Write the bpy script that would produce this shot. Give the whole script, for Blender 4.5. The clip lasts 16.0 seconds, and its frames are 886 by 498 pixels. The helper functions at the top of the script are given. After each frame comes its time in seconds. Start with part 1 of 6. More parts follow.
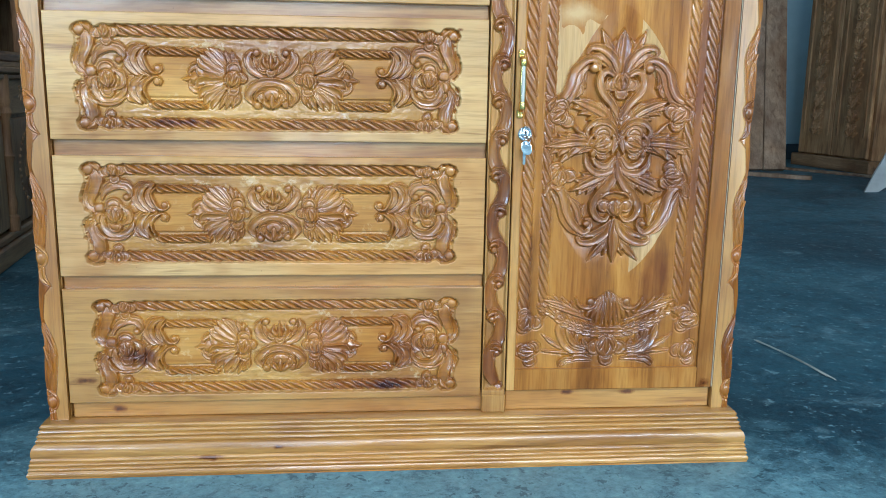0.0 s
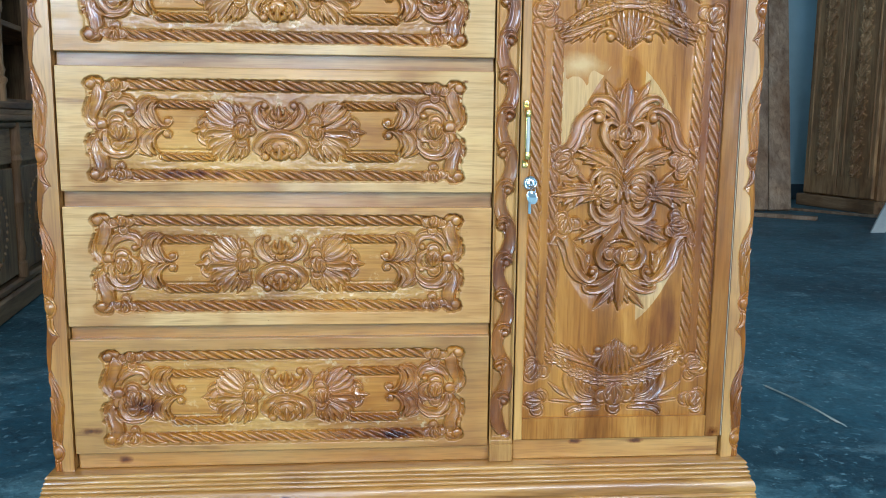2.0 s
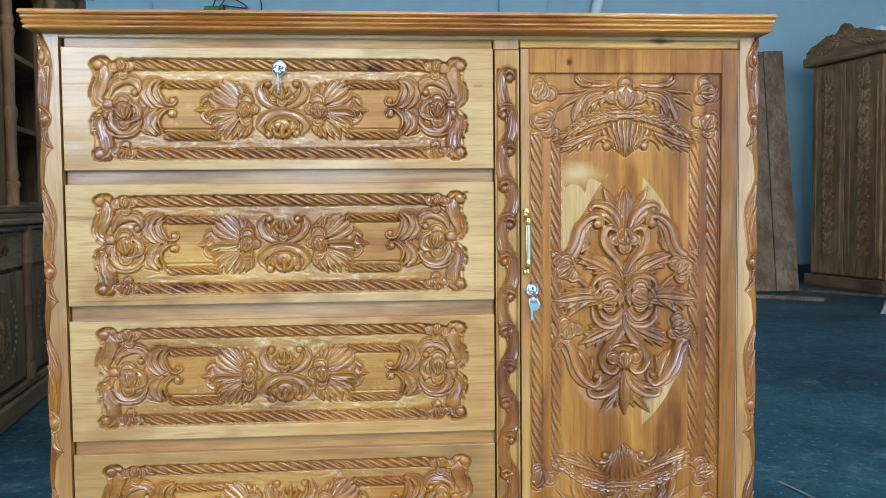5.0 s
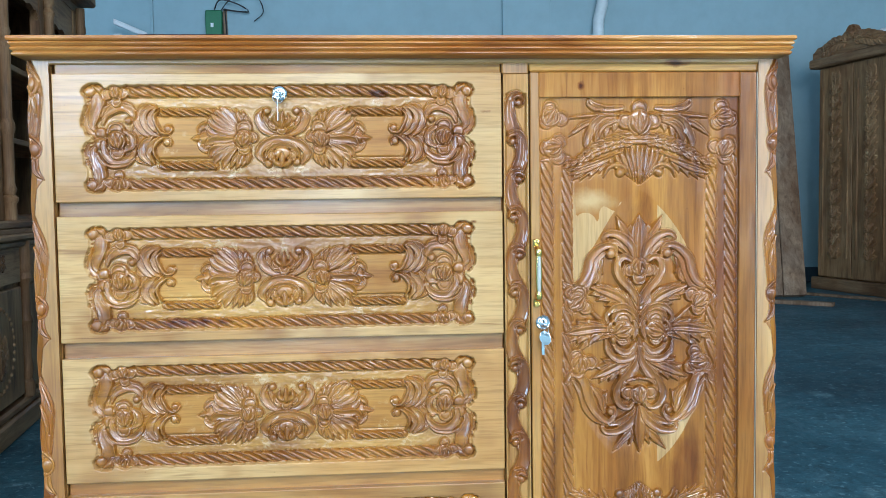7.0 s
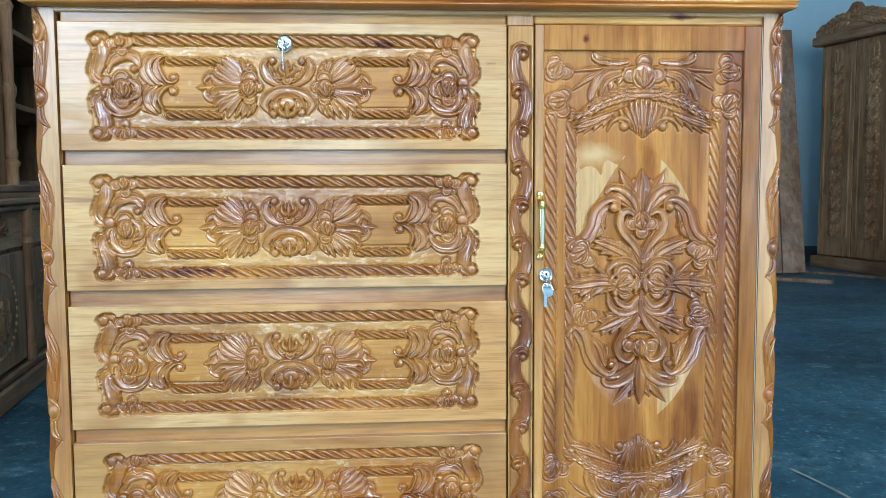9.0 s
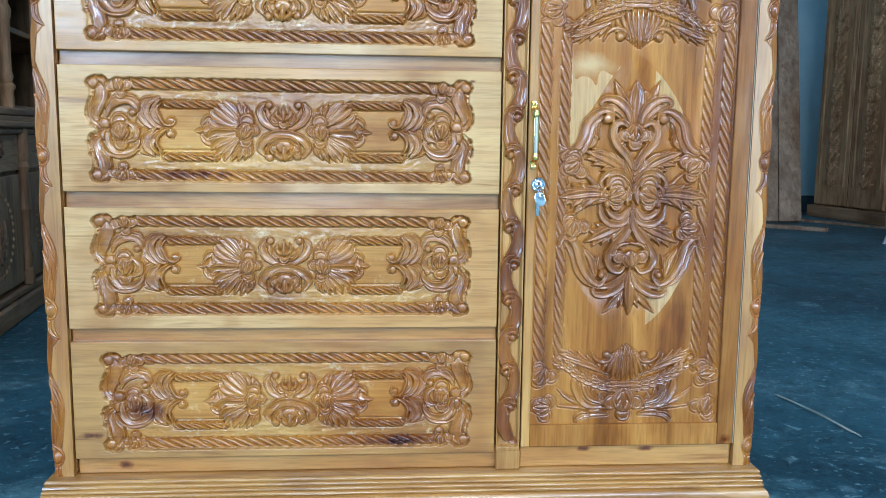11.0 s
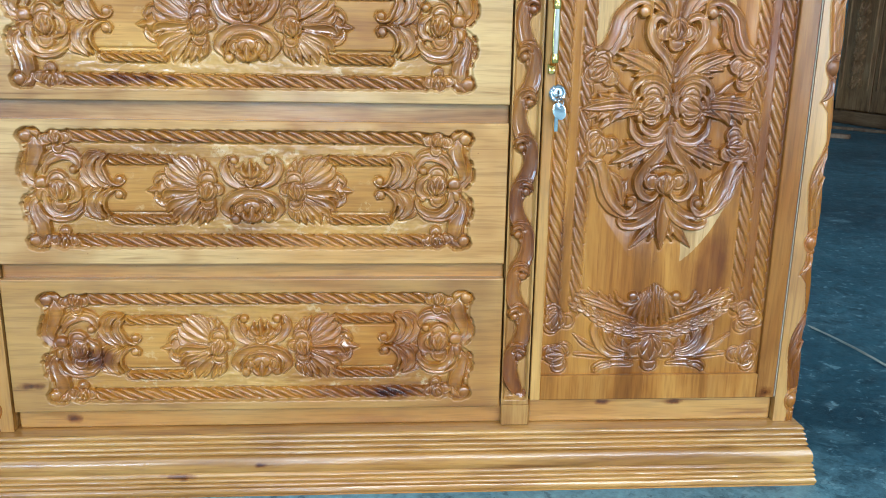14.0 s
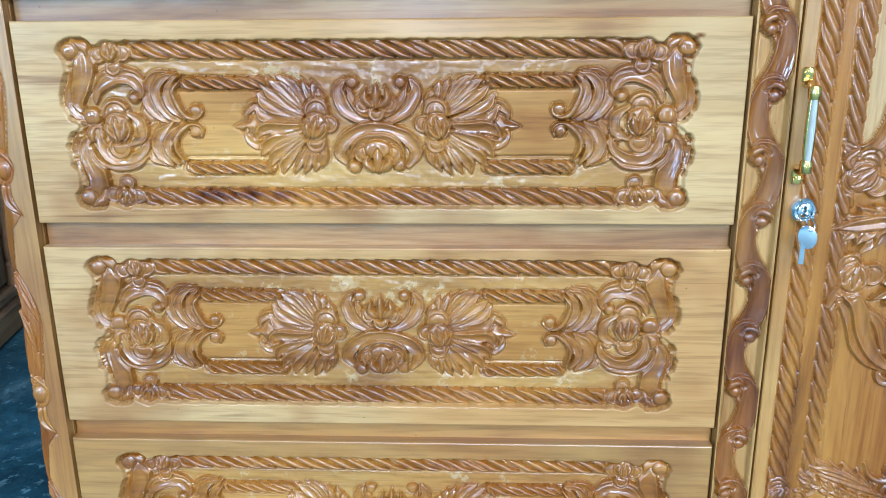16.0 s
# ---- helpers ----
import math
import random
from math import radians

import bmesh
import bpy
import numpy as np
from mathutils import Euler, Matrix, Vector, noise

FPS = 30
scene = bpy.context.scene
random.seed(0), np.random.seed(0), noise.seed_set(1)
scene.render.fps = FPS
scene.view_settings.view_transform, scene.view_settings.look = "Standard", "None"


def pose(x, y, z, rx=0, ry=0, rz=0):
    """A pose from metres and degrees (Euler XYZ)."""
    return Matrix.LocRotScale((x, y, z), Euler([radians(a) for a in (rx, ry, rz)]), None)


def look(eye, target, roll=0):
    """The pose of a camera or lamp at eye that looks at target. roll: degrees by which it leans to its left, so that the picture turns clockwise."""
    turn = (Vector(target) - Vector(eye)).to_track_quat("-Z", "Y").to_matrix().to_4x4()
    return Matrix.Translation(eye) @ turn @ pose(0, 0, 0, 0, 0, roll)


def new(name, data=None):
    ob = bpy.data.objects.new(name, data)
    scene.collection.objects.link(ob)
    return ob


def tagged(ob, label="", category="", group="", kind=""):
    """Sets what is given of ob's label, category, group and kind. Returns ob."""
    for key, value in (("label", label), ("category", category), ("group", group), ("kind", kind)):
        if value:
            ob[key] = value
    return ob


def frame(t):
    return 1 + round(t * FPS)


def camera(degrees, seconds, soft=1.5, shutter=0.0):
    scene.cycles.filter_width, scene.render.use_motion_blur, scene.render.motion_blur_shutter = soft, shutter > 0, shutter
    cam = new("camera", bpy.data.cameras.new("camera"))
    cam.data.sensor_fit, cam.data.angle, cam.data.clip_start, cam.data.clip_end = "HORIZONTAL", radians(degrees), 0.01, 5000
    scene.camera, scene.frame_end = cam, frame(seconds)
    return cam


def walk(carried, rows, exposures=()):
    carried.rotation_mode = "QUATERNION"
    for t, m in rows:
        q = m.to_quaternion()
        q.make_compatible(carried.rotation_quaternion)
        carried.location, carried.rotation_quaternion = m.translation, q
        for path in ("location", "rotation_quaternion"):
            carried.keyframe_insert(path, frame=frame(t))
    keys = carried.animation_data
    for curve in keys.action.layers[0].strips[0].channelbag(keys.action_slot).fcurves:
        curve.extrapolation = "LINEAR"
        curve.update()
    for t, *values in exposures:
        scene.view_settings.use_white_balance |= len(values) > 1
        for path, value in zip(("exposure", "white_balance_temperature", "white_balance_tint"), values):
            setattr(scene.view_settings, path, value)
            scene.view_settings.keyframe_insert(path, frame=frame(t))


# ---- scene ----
import collections

cam = camera(55.6, 16.0, soft=0.55)
PATH = [
    (0, (0.021, -0.003, 0.659), (0.199, 1.95, 0.267), 0.9),
    (0.5, (0.024, -0.006, 0.662), (0.199, 1.95, 0.284), 0.8),
    (1, (0.024, -0.004, 0.664), (0.196, 1.956, 0.304), 0.7),
    (1.5, (0.022, -0.005, 0.669), (0.19, 1.96, 0.332), 0.6),
    (2, (0.02, -0.005, 0.675), (0.184, 1.966, 0.376), 0.6),
    (2.5, (0.019, -0.005, 0.68), (0.181, 1.972, 0.421), 0.5),
    (3, (0.022, -0.006, 0.687), (0.18, 1.975, 0.464), 0.3),
    (3.5, (0.026, -0.01, 0.69), (0.181, 1.975, 0.501), -0.1),
    (4, (0.03, -0.013, 0.695), (0.181, 1.975, 0.538), -0.4),
    (4.5, (0.027, -0.014, 0.704), (0.178, 1.977, 0.588), -0.4),
    (5, (0.029, -0.014, 0.719), (0.174, 1.978, 0.614), -0.5),
    (7.5, (0.026, 0.05, 0.773), (0.163, 2.042, 0.662), -0.8),
    (8, (0.022, 0.047, 0.762), (0.154, 2.039, 0.646), -0.7),
    (8.5, (0.022, 0.042, 0.747), (0.157, 2.033, 0.616), -0.7),
    (9, (0.019, 0.034, 0.724), (0.158, 2.023, 0.57), -0.3),
    (11.5, (0.026, 0.013, 0.646), (0.168, 1.982, 0.33), 0.8),
    (12, (0.026, 0.012, 0.64), (0.164, 1.973, 0.273), 0.9),
    (12.5, (0.023, 0.015, 0.636), (0.157, 1.972, 0.244), 0.9),
    (13, (0.02, 0.022, 0.636), (0.149, 1.975, 0.223), 0.8),
    (13.5, (0.033, 0.107, 0.634), (0.155, 2.048, 0.169), 0.7),
    (14, (0.049, 0.242, 0.652), (0.185, 2.174, 0.154), 1.0),
    (14.5, (0.077, 0.296, 0.693), (0.147, 2.216, 0.135), 0.3),
    (15, (0.072, 0.352, 0.719), (0.065, 2.262, 0.127), -1.6),
    (15.5, (0.017, 0.465, 0.726), (-0.052, 2.374, 0.132), -0.4),
    (16, (-0.034, 0.576, 0.779), (-0.117, 2.488, 0.196), -0.5),
]
# the picture's brightness and white balance drift as the view changes
DRIFT = [(0.0, -0.03, 5840, 10), (4.0, -0.08, 5890, 10), (5.0, -0.10, 5910, 10), (7.5, 0.05, 5800, 10), (8.5, 0.06, 5760, 10), (11.5, -0.02, 5360, 10), (12.5, 0.00, 5360, 10),
         (13.5, 0.03, 5810, 10), (14.5, 0.02, 5990, 10), (15.2, 0.05, 5840, 10), (16.0, 0.09, 5230, 10)]
walk(cam, [(t, look(eye, target, roll)) for t, eye, target, roll in PATH], DRIFT)


# ---------------------------------------------------------------- world and lights
world = bpy.data.worlds.new("sky")
world.use_nodes = True
scene.world = world
wn = world.node_tree
sky = wn.nodes.new("ShaderNodeTexSky")
sky.sky_type, sky.sun_disc = "NISHITA", False
sky.sun_elevation, sky.sun_rotation = radians(68), radians(49)
wn.nodes["Background"].inputs["Strength"].default_value = 0.12
wn.links.new(sky.outputs["Color"], wn.nodes["Background"].inputs["Color"])

sun = new("sun", bpy.data.lights.new("sun", "SUN"))
sun.data.energy, sun.data.angle, sun.data.color = 3.0, radians(0.5), (1.0, 0.95, 0.86)
sun.matrix_world = look((0, 0, 10), (3.0, 2.6, 0))


def doorway_light(name, x0, x1, y, z0, z1, watts, colour):
    """An area lamp for the sky's light in an unseen opening of the wall behind."""
    data = bpy.data.lights.new(name, "AREA")
    data.shape, data.size, data.size_y = "RECTANGLE", x1 - x0, z1 - z0
    data.energy, data.color = watts, colour
    ob = new(name, data)
    ob.matrix_world = look(((x0 + x1) / 2, y, (z0 + z1) / 2), ((x0 + x1) / 2, y + 1, (z0 + z1) / 2 - 0.05))
    return ob


# added lamp at an unseen opening, placed to put blue glints on the carvings
doorway_light("side_window_light", -5.8, -4.5, -4.9, 0.4, 2.3, 165, (0.46, 0.72, 1.0))
doorway_light("window_light", -3.3, -2.1, -4.9, 1.6, 2.7, 105, (0.62, 0.80, 1.0))
doorway_light("middle_light", -0.75, -0.25, -4.9, 0.05, 2.3, 50, (0.75, 0.88, 1.0))
doorway_light("low_window_light", 1.35, 1.80, -4.9, 0.8, 1.7, 7, (0.78, 0.89, 1.0))
doorway_light("doorway_light", 3.7, 4.6, -4.9, 0.05, 2.4, 105, (0.74, 0.87, 1.0))
# added fill at an unseen high opening; lights the front without glare
doorway_light("clerestory_light", -1.0, 4.7, -4.9, 3.3, 4.1, 375, (0.90, 0.955, 1.0))
# added fill under an unseen roof strip, for light from above
data = bpy.data.lights.new("added_overhead_light", "AREA")
data.shape, data.size, data.size_y, data.energy, data.color = "RECTANGLE", 6.0, 2.4, 195, (0.92, 0.96, 1.0)
new("added_overhead_light", data).matrix_world = look((-0.5, -2.8, 4.19), (-0.5, -2.8, 0))


# ---------------------------------------------------------------- materials
def material(name):
    m = bpy.data.materials.new(name)
    m.use_nodes = True
    return m, m.node_tree, m.node_tree.nodes["Principled BSDF"]


def node(tree, kind, **sets):
    n = tree.nodes.new(kind)
    for key, value in sets.items():
        n.inputs[key].default_value = value
    return n


def ramp(tree, fac, stops):
    r = tree.nodes.new("ShaderNodeValToRGB")
    while len(r.color_ramp.elements) < len(stops):
        r.color_ramp.elements.new(0.5)
    for e, (p, c) in zip(r.color_ramp.elements, stops):
        e.position, e.color = p, (*c, 1) if len(c) == 3 else c
    tree.links.new(fac, r.inputs[0])
    return r.outputs[0]


def mix(tree, kind, fac, a, b):
    m = tree.nodes.new("ShaderNodeMix")
    m.data_type, m.blend_type = "RGBA", kind
    for sock, value in ((m.inputs[0], fac), (m.inputs[6], a), (m.inputs[7], b)):
        if isinstance(value, (int, float)):
            sock.default_value = value
        elif isinstance(value, tuple):
            sock.default_value = (*value, 1)
        else:
            tree.links.new(value, sock)
    return m.outputs[2]


KNOTS = ((-0.270, 0.588, 0.060, 0.008), (-0.362, 0.198, 0.034, 0.018), (0.015, 0.945, 0.030, 0.006), (-0.400, 0.103, 0.014, 0.007), (0.620, 0.135, 0.013, 0.010),
         (0.372, 0.120, 0.014, 0.005), (0.480, 0.119, 0.016, 0.005), (0.500, 0.990, 0.022, 0.006), (0.190, 0.915, 0.012, 0.004), (-0.250, 0.030, 0.028, 0.005), (0.060, 0.140, 0.055, 0.010), (-0.452, 0.158, 0.018, 0.006), (-0.130, 0.046, 0.010, 0.004), (0.170, 0.740, 0.006, 0.003), (0.345, 0.955, 0.006, 0.007))


def spots(t, places, ragged=2.4, soft=(1.65, 2.3)):
    """How far a spot on the cabinet lies in one of the patches (x, z, half width, half height): 0 to 1, with ragged edges."""
    where = t.nodes.new("ShaderNodeNewGeometry")
    wob = node(t, "ShaderNodeTexNoise", Scale=40.0, Detail=4.0, Roughness=0.65)
    t.links.new(where.outputs["Position"], wob.inputs["Vector"])
    total = None
    for x, z, rx, rz in places:
        off = t.nodes.new("ShaderNodeVectorMath")
        off.operation = "SUBTRACT"
        t.links.new(where.outputs["Position"], off.inputs[0])
        off.inputs[1].default_value = (x, 0, z)
        sc = t.nodes.new("ShaderNodeVectorMath")
        sc.operation = "MULTIPLY"
        t.links.new(off.outputs[0], sc.inputs[0])
        sc.inputs[1].default_value = (1 / rx, 0, 1 / rz)
        ln = t.nodes.new("ShaderNodeVectorMath")
        ln.operation = "LENGTH"
        t.links.new(sc.outputs[0], ln.inputs[0])
        if total is None:
            total = ln.outputs["Value"]
        else:
            mn = t.nodes.new("ShaderNodeMath")
            mn.operation = "MINIMUM"
            t.links.new(total, mn.inputs[0])
            t.links.new(ln.outputs["Value"], mn.inputs[1])
            total = mn.outputs[0]
    ad = t.nodes.new("ShaderNodeMath")
    ad.operation = "MULTIPLY_ADD"
    t.links.new(wob.outputs[0], ad.inputs[0])
    ad.inputs[1].default_value = ragged
    t.links.new(total, ad.inputs[2])
    mr = t.nodes.new("ShaderNodeMapRange")
    mr.inputs[1].default_value, mr.inputs[2].default_value, mr.inputs[3].default_value, mr.inputs[4].default_value = *soft, 1.0, 0.0
    t.links.new(ad.outputs[0], mr.inputs[0])
    return mr.outputs[0]


# sanded pale patches and dark heartwood on the door's panel
SANDED = ((0.356, 0.770, 0.034, 0.014),)
HEARTWOOD = ((0.590, 0.560, 0.036, 0.42), (0.520, 0.300, 0.030, 0.10), (0.455, 0.745, 0.010, 0.05))


def wood(name, dark, mid, pale, axis, coat=1.0, rough=0.32, streak=1.0, stain=0.5, bump=0.12, coat_rough=0.09, staves=0.0, knotty=True, hammer=0.0, whole=False, patched=False, chipped=0.0, gloss=1.65):
    """Wood with its grain along one axis (0 x, 1 y, 2 z), streaks, blotches of stain, knots and a coat of varnish. Whole: the grain runs on from piece to piece."""
    m, t, p = material(name)
    coords = t.nodes.new("ShaderNodeTexCoord")
    info = t.nodes.new("ShaderNodeObjectInfo")
    place = t.nodes.new("ShaderNodeNewGeometry").outputs["Position"] if whole else coords.outputs["Object"]
    shift = t.nodes.new("ShaderNodeVectorMath")
    shift.operation = "MULTIPLY_ADD"
    if not whole:
        t.links.new(info.outputs["Random"], shift.inputs[0])
    shift.inputs[1].default_value = (7.3, 5.1, 9.7)
    t.links.new(place, shift.inputs[2])
    squeeze = [24.0, 24.0, 24.0]
    squeeze[axis] = 2.6
    mapped = t.nodes.new("ShaderNodeVectorMath")
    mapped.operation = "MULTIPLY"
    t.links.new(shift.outputs[0], mapped.inputs[0])
    mapped.inputs[1].default_value = squeeze
    grain = node(t, "ShaderNodeTexNoise", Scale=1.0, Detail=5.0, Roughness=0.62, Distortion=0.9)
    t.links.new(mapped.outputs[0], grain.inputs["Vector"])
    base = ramp(t, grain.outputs[0], [(0.26, dark), (0.48, mid), (0.74, pale)])
    # broad bands of heart and sap wood
    wide = [7.0, 7.0, 7.0]
    wide[axis] = 0.9
    m2 = t.nodes.new("ShaderNodeVectorMath")
    m2.operation = "MULTIPLY"
    t.links.new(shift.outputs[0], m2.inputs[0])
    m2.inputs[1].default_value = wide
    band = node(t, "ShaderNodeTexNoise", Scale=1.0, Detail=2.0, Roughness=0.5, Distortion=0.3)
    t.links.new(m2.outputs[0], band.inputs["Vector"])
    tone = ramp(t, band.outputs[0], [(0.32, (0.62, 0.50, 0.38)), (0.50, (0.95, 0.93, 0.9)), (0.68, (1.16, 1.14, 1.08))])
    base = mix(t, "MULTIPLY", streak * 0.8, base, tone)
    # fine dark pores
    fine = [260.0, 260.0, 260.0]
    fine[axis] = 14.0
    m3 = t.nodes.new("ShaderNodeVectorMath")
    m3.operation = "MULTIPLY"
    t.links.new(shift.outputs[0], m3.inputs[0])
    m3.inputs[1].default_value = fine
    pore = node(t, "ShaderNodeTexNoise", Scale=1.0, Detail=2.0, Roughness=0.6)
    t.links.new(m3.outputs[0], pore.inputs["Vector"])
    base = mix(t, "MULTIPLY", 0.32, base, ramp(t, pore.outputs[0], [(0.36, (0.42, 0.32, 0.24)), (0.52, (1, 1, 1)), (0.7, (1.1, 1.1, 1.1))]))
    # sparse dark grain lines
    thin = [95.0, 95.0, 95.0]
    thin[axis] = 3.4
    m5 = t.nodes.new("ShaderNodeVectorMath")
    m5.operation = "MULTIPLY"
    t.links.new(shift.outputs[0], m5.inputs[0])
    m5.inputs[1].default_value = thin
    streaks = node(t, "ShaderNodeTexNoise", Scale=1.0, Detail=3.0, Roughness=0.55, Distortion=0.5)
    t.links.new(m5.outputs[0], streaks.inputs["Vector"])
    base = mix(t, "MULTIPLY", 0.6, base, ramp(t, streaks.outputs[0], [(0.27, (0.40, 0.26, 0.16)), (0.38, (1, 1, 1)), (0.62, (1, 1, 1)), (0.72, (1.12, 1.12, 1.1))]))
    # blotches where the stain took unevenly
    blot = node(t, "ShaderNodeTexNoise", Scale=5.5, Detail=3.0, Roughness=0.55)
    t.links.new(shift.outputs[0], blot.inputs["Vector"])
    base = mix(t, "MULTIPLY", stain, base, ramp(t, blot.outputs[0], [(0.30, (0.55, 0.38, 0.24)), (0.47, (1, 1, 1)), (0.75, (1.1, 1.06, 1.0))]))
    slow = node(t, "ShaderNodeTexNoise", Scale=2.6, Detail=2.0, Roughness=0.5, Distortion=0.4)
    t.links.new(shift.outputs[0], slow.inputs["Vector"])
    base = mix(t, "MULTIPLY", 0.7 if coat else 0.3, base, ramp(t, slow.outputs[0], [(0.36, (0.92, 0.72, 0.44)), (0.52, (1, 0.98, 0.94)), (0.66, (1.06, 1.07, 1.06))]))
    if staves:
        # narrow boards glued side by side, each of its own tone
        sep = t.nodes.new("ShaderNodeSeparateXYZ")
        t.links.new(place, sep.inputs[0])
        st = t.nodes.new("ShaderNodeMath")
        st.operation = "SNAP"
        t.links.new(sep.outputs[0 if axis == 2 else 2], st.inputs[0])
        st.inputs[1].default_value = staves
        wh = t.nodes.new("ShaderNodeTexWhiteNoise")
        wh.noise_dimensions = "1D"
        t.links.new(st.outputs[0], wh.inputs["W"])
        base = mix(t, "MULTIPLY", 0.75, base, ramp(t, wh.outputs["Value"], [(0.0, (0.78, 0.69, 0.58)), (0.45, (0.95, 0.92, 0.88)), (1.0, (1.18, 1.2, 1.16))]))
    if coat:
        # pinholes and specks
        pin = node(t, "ShaderNodeTexVoronoi", Scale=34.0)
        t.links.new(shift.outputs[0], pin.inputs["Vector"])
        base = mix(t, "MULTIPLY", ramp(t, pin.outputs["Distance"], [(0.02, (0.5, 0.5, 0.5)), (0.045, (0, 0, 0))]), base, (0.30, 0.20, 0.13))
    if knotty:
        base = mix(t, "MULTIPLY", spots(t, KNOTS), base, (0.46, 0.30, 0.15))
        base = mix(t, "MULTIPLY", spots(t, KNOTS, 2.6, (1.45, 1.7)), base, (0.45, 0.36, 0.26))
    if chipped:
        # bare flecks where filler shows through the varnish
        fleck = node(t, "ShaderNodeTexNoise", Scale=120.0, Detail=4.0, Roughness=0.65)
        lot = node(t, "ShaderNodeTexNoise", Scale=26.0, Detail=2.0, Roughness=0.5)
        t.links.new(shift.outputs[0], fleck.inputs["Vector"])
        t.links.new(shift.outputs[0], lot.inputs["Vector"])
        both = mix(t, "MULTIPLY", 1.0, ramp(t, fleck.outputs[0], [(0.50, (0, 0, 0)), (0.58, (1, 1, 1))]), ramp(t, lot.outputs[0], [(0.56, (0, 0, 0)), (0.64, (chipped, chipped, chipped))]))
        base = mix(t, "MIX", both, base, (0.60, 0.45, 0.26))
    if patched:
        base = mix(t, "MULTIPLY", spots(t, HEARTWOOD, 0.6, (0.9, 1.5)), base, (0.62, 0.50, 0.42))
        base = mix(t, "MIX", spots(t, SANDED, 1.6, (1.0, 2.4)), base, (0.50, 0.33, 0.155))
    hue = t.nodes.new("ShaderNodeHueSaturation")
    t.links.new(mix(t, "MULTIPLY", 1.0, base, (1.06, 1.0, 0.87)) if coat else base, hue.inputs["Color"])
    vary = node(t, "ShaderNodeMapRange")
    vary.inputs[3].default_value, vary.inputs[4].default_value = 0.90, 1.10
    if whole:
        vary.inputs[0].default_value = 0.5
    else:
        t.links.new(info.outputs["Random"], vary.inputs[0])
    t.links.new(vary.outputs[0], hue.inputs["Value"])
    t.links.new(hue.outputs[0], p.inputs["Base Color"])
    p.inputs["Roughness"].default_value = rough
    p.inputs["Specular IOR Level"].default_value = 0.06 if coat else 0.4
    p.inputs["Coat Weight"].default_value = coat
    p.inputs["Coat Roughness"].default_value = coat_rough
    p.inputs["Coat IOR"].default_value = gloss
    b = node(t, "ShaderNodeBump", Strength=bump, Distance=0.002)
    t.links.new(grain.outputs[0], b.inputs["Height"])
    t.links.new(b.outputs[0], p.inputs["Normal"])
    # the varnish lies in slow waves, brushed along the board
    brush = [16.0, 16.0, 16.0]
    brush[axis] = 5.0
    m4 = t.nodes.new("ShaderNodeVectorMath")
    m4.operation = "MULTIPLY"
    t.links.new(shift.outputs[0], m4.inputs[0])
    m4.inputs[1].default_value = brush
    wave = node(t, "ShaderNodeTexNoise", Scale=1.0, Detail=3.0, Roughness=0.6)
    t.links.new(m4.outputs[0], wave.inputs["Vector"])
    b2 = node(t, "ShaderNodeBump", Strength=0.16, Distance=0.012)
    t.links.new(wave.outputs[0], b2.inputs["Height"])
    if hammer:
        # small facets left by the chisel
        peck = node(t, "ShaderNodeTexNoise", Scale=85.0, Detail=3.0, Roughness=0.6)
        t.links.new(shift.outputs[0], peck.inputs["Vector"])
        b3 = node(t, "ShaderNodeBump", Strength=hammer, Distance=0.004)
        t.links.new(peck.outputs[0], b3.inputs["Height"])
        t.links.new(b.outputs[0], b3.inputs["Normal"])
        t.links.new(b3.outputs[0], p.inputs["Normal"])
        t.links.new(b3.outputs[0], b2.inputs["Normal"])
    t.links.new(b2.outputs[0], p.inputs["Coat Normal"])
    return m


def plain(name, colour, rough=0.5, metal=0.0, noise_scale=20.0, amount=0.25, bump=0.05, coat=0.0):
    """A paint, metal or plastic with slight unevenness at two scales."""
    m, t, p = material(name)
    coords = t.nodes.new("ShaderNodeTexCoord")
    n1 = node(t, "ShaderNodeTexNoise", Scale=noise_scale, Detail=5.0, Roughness=0.6)
    n2 = node(t, "ShaderNodeTexNoise", Scale=noise_scale * 0.13, Detail=3.0)
    t.links.new(coords.outputs["Object"], n1.inputs["Vector"])
    t.links.new(coords.outputs["Object"], n2.inputs["Vector"])
    c = mix(t, "MULTIPLY", amount, colour, ramp(t, n1.outputs[0], [(0.3, (0.6, 0.6, 0.6)), (0.6, (1.1, 1.1, 1.1))]))
    c = mix(t, "MULTIPLY", amount, c, ramp(t, n2.outputs[0], [(0.35, (0.7, 0.7, 0.7)), (0.65, (1.1, 1.1, 1.1))]))
    t.links.new(c, p.inputs["Base Color"])
    p.inputs["Roughness"].default_value, p.inputs["Metallic"].default_value = rough, metal
    p.inputs["Specular IOR Level"].default_value = 0.15 if coat else 0.4
    p.inputs["Coat Weight"].default_value = coat
    b = node(t, "ShaderNodeBump", Strength=bump, Distance=0.002)
    t.links.new(n1.outputs[0], b.inputs["Height"])
    t.links.new(b.outputs[0], p.inputs["Normal"])
    return m


PALE = ((0.35, 0.174, 0.046), (0.43, 0.232, 0.068), (0.515, 0.305, 0.104))
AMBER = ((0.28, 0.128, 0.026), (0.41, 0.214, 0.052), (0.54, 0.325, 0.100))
WARM = ((0.16, 0.055, 0.008), (0.328, 0.141, 0.026), (0.475, 0.242, 0.058))
RUDDY = ((0.20, 0.064, 0.013), (0.38, 0.158, 0.036), (0.51, 0.265, 0.076))
CHISELLED = ((0.105, 0.029, 0.003), (0.260, 0.095, 0.011), (0.430, 0.195, 0.032))
CARVED = ((0.120, 0.034, 0.004), (0.305, 0.120, 0.015), (0.475, 0.230, 0.040))
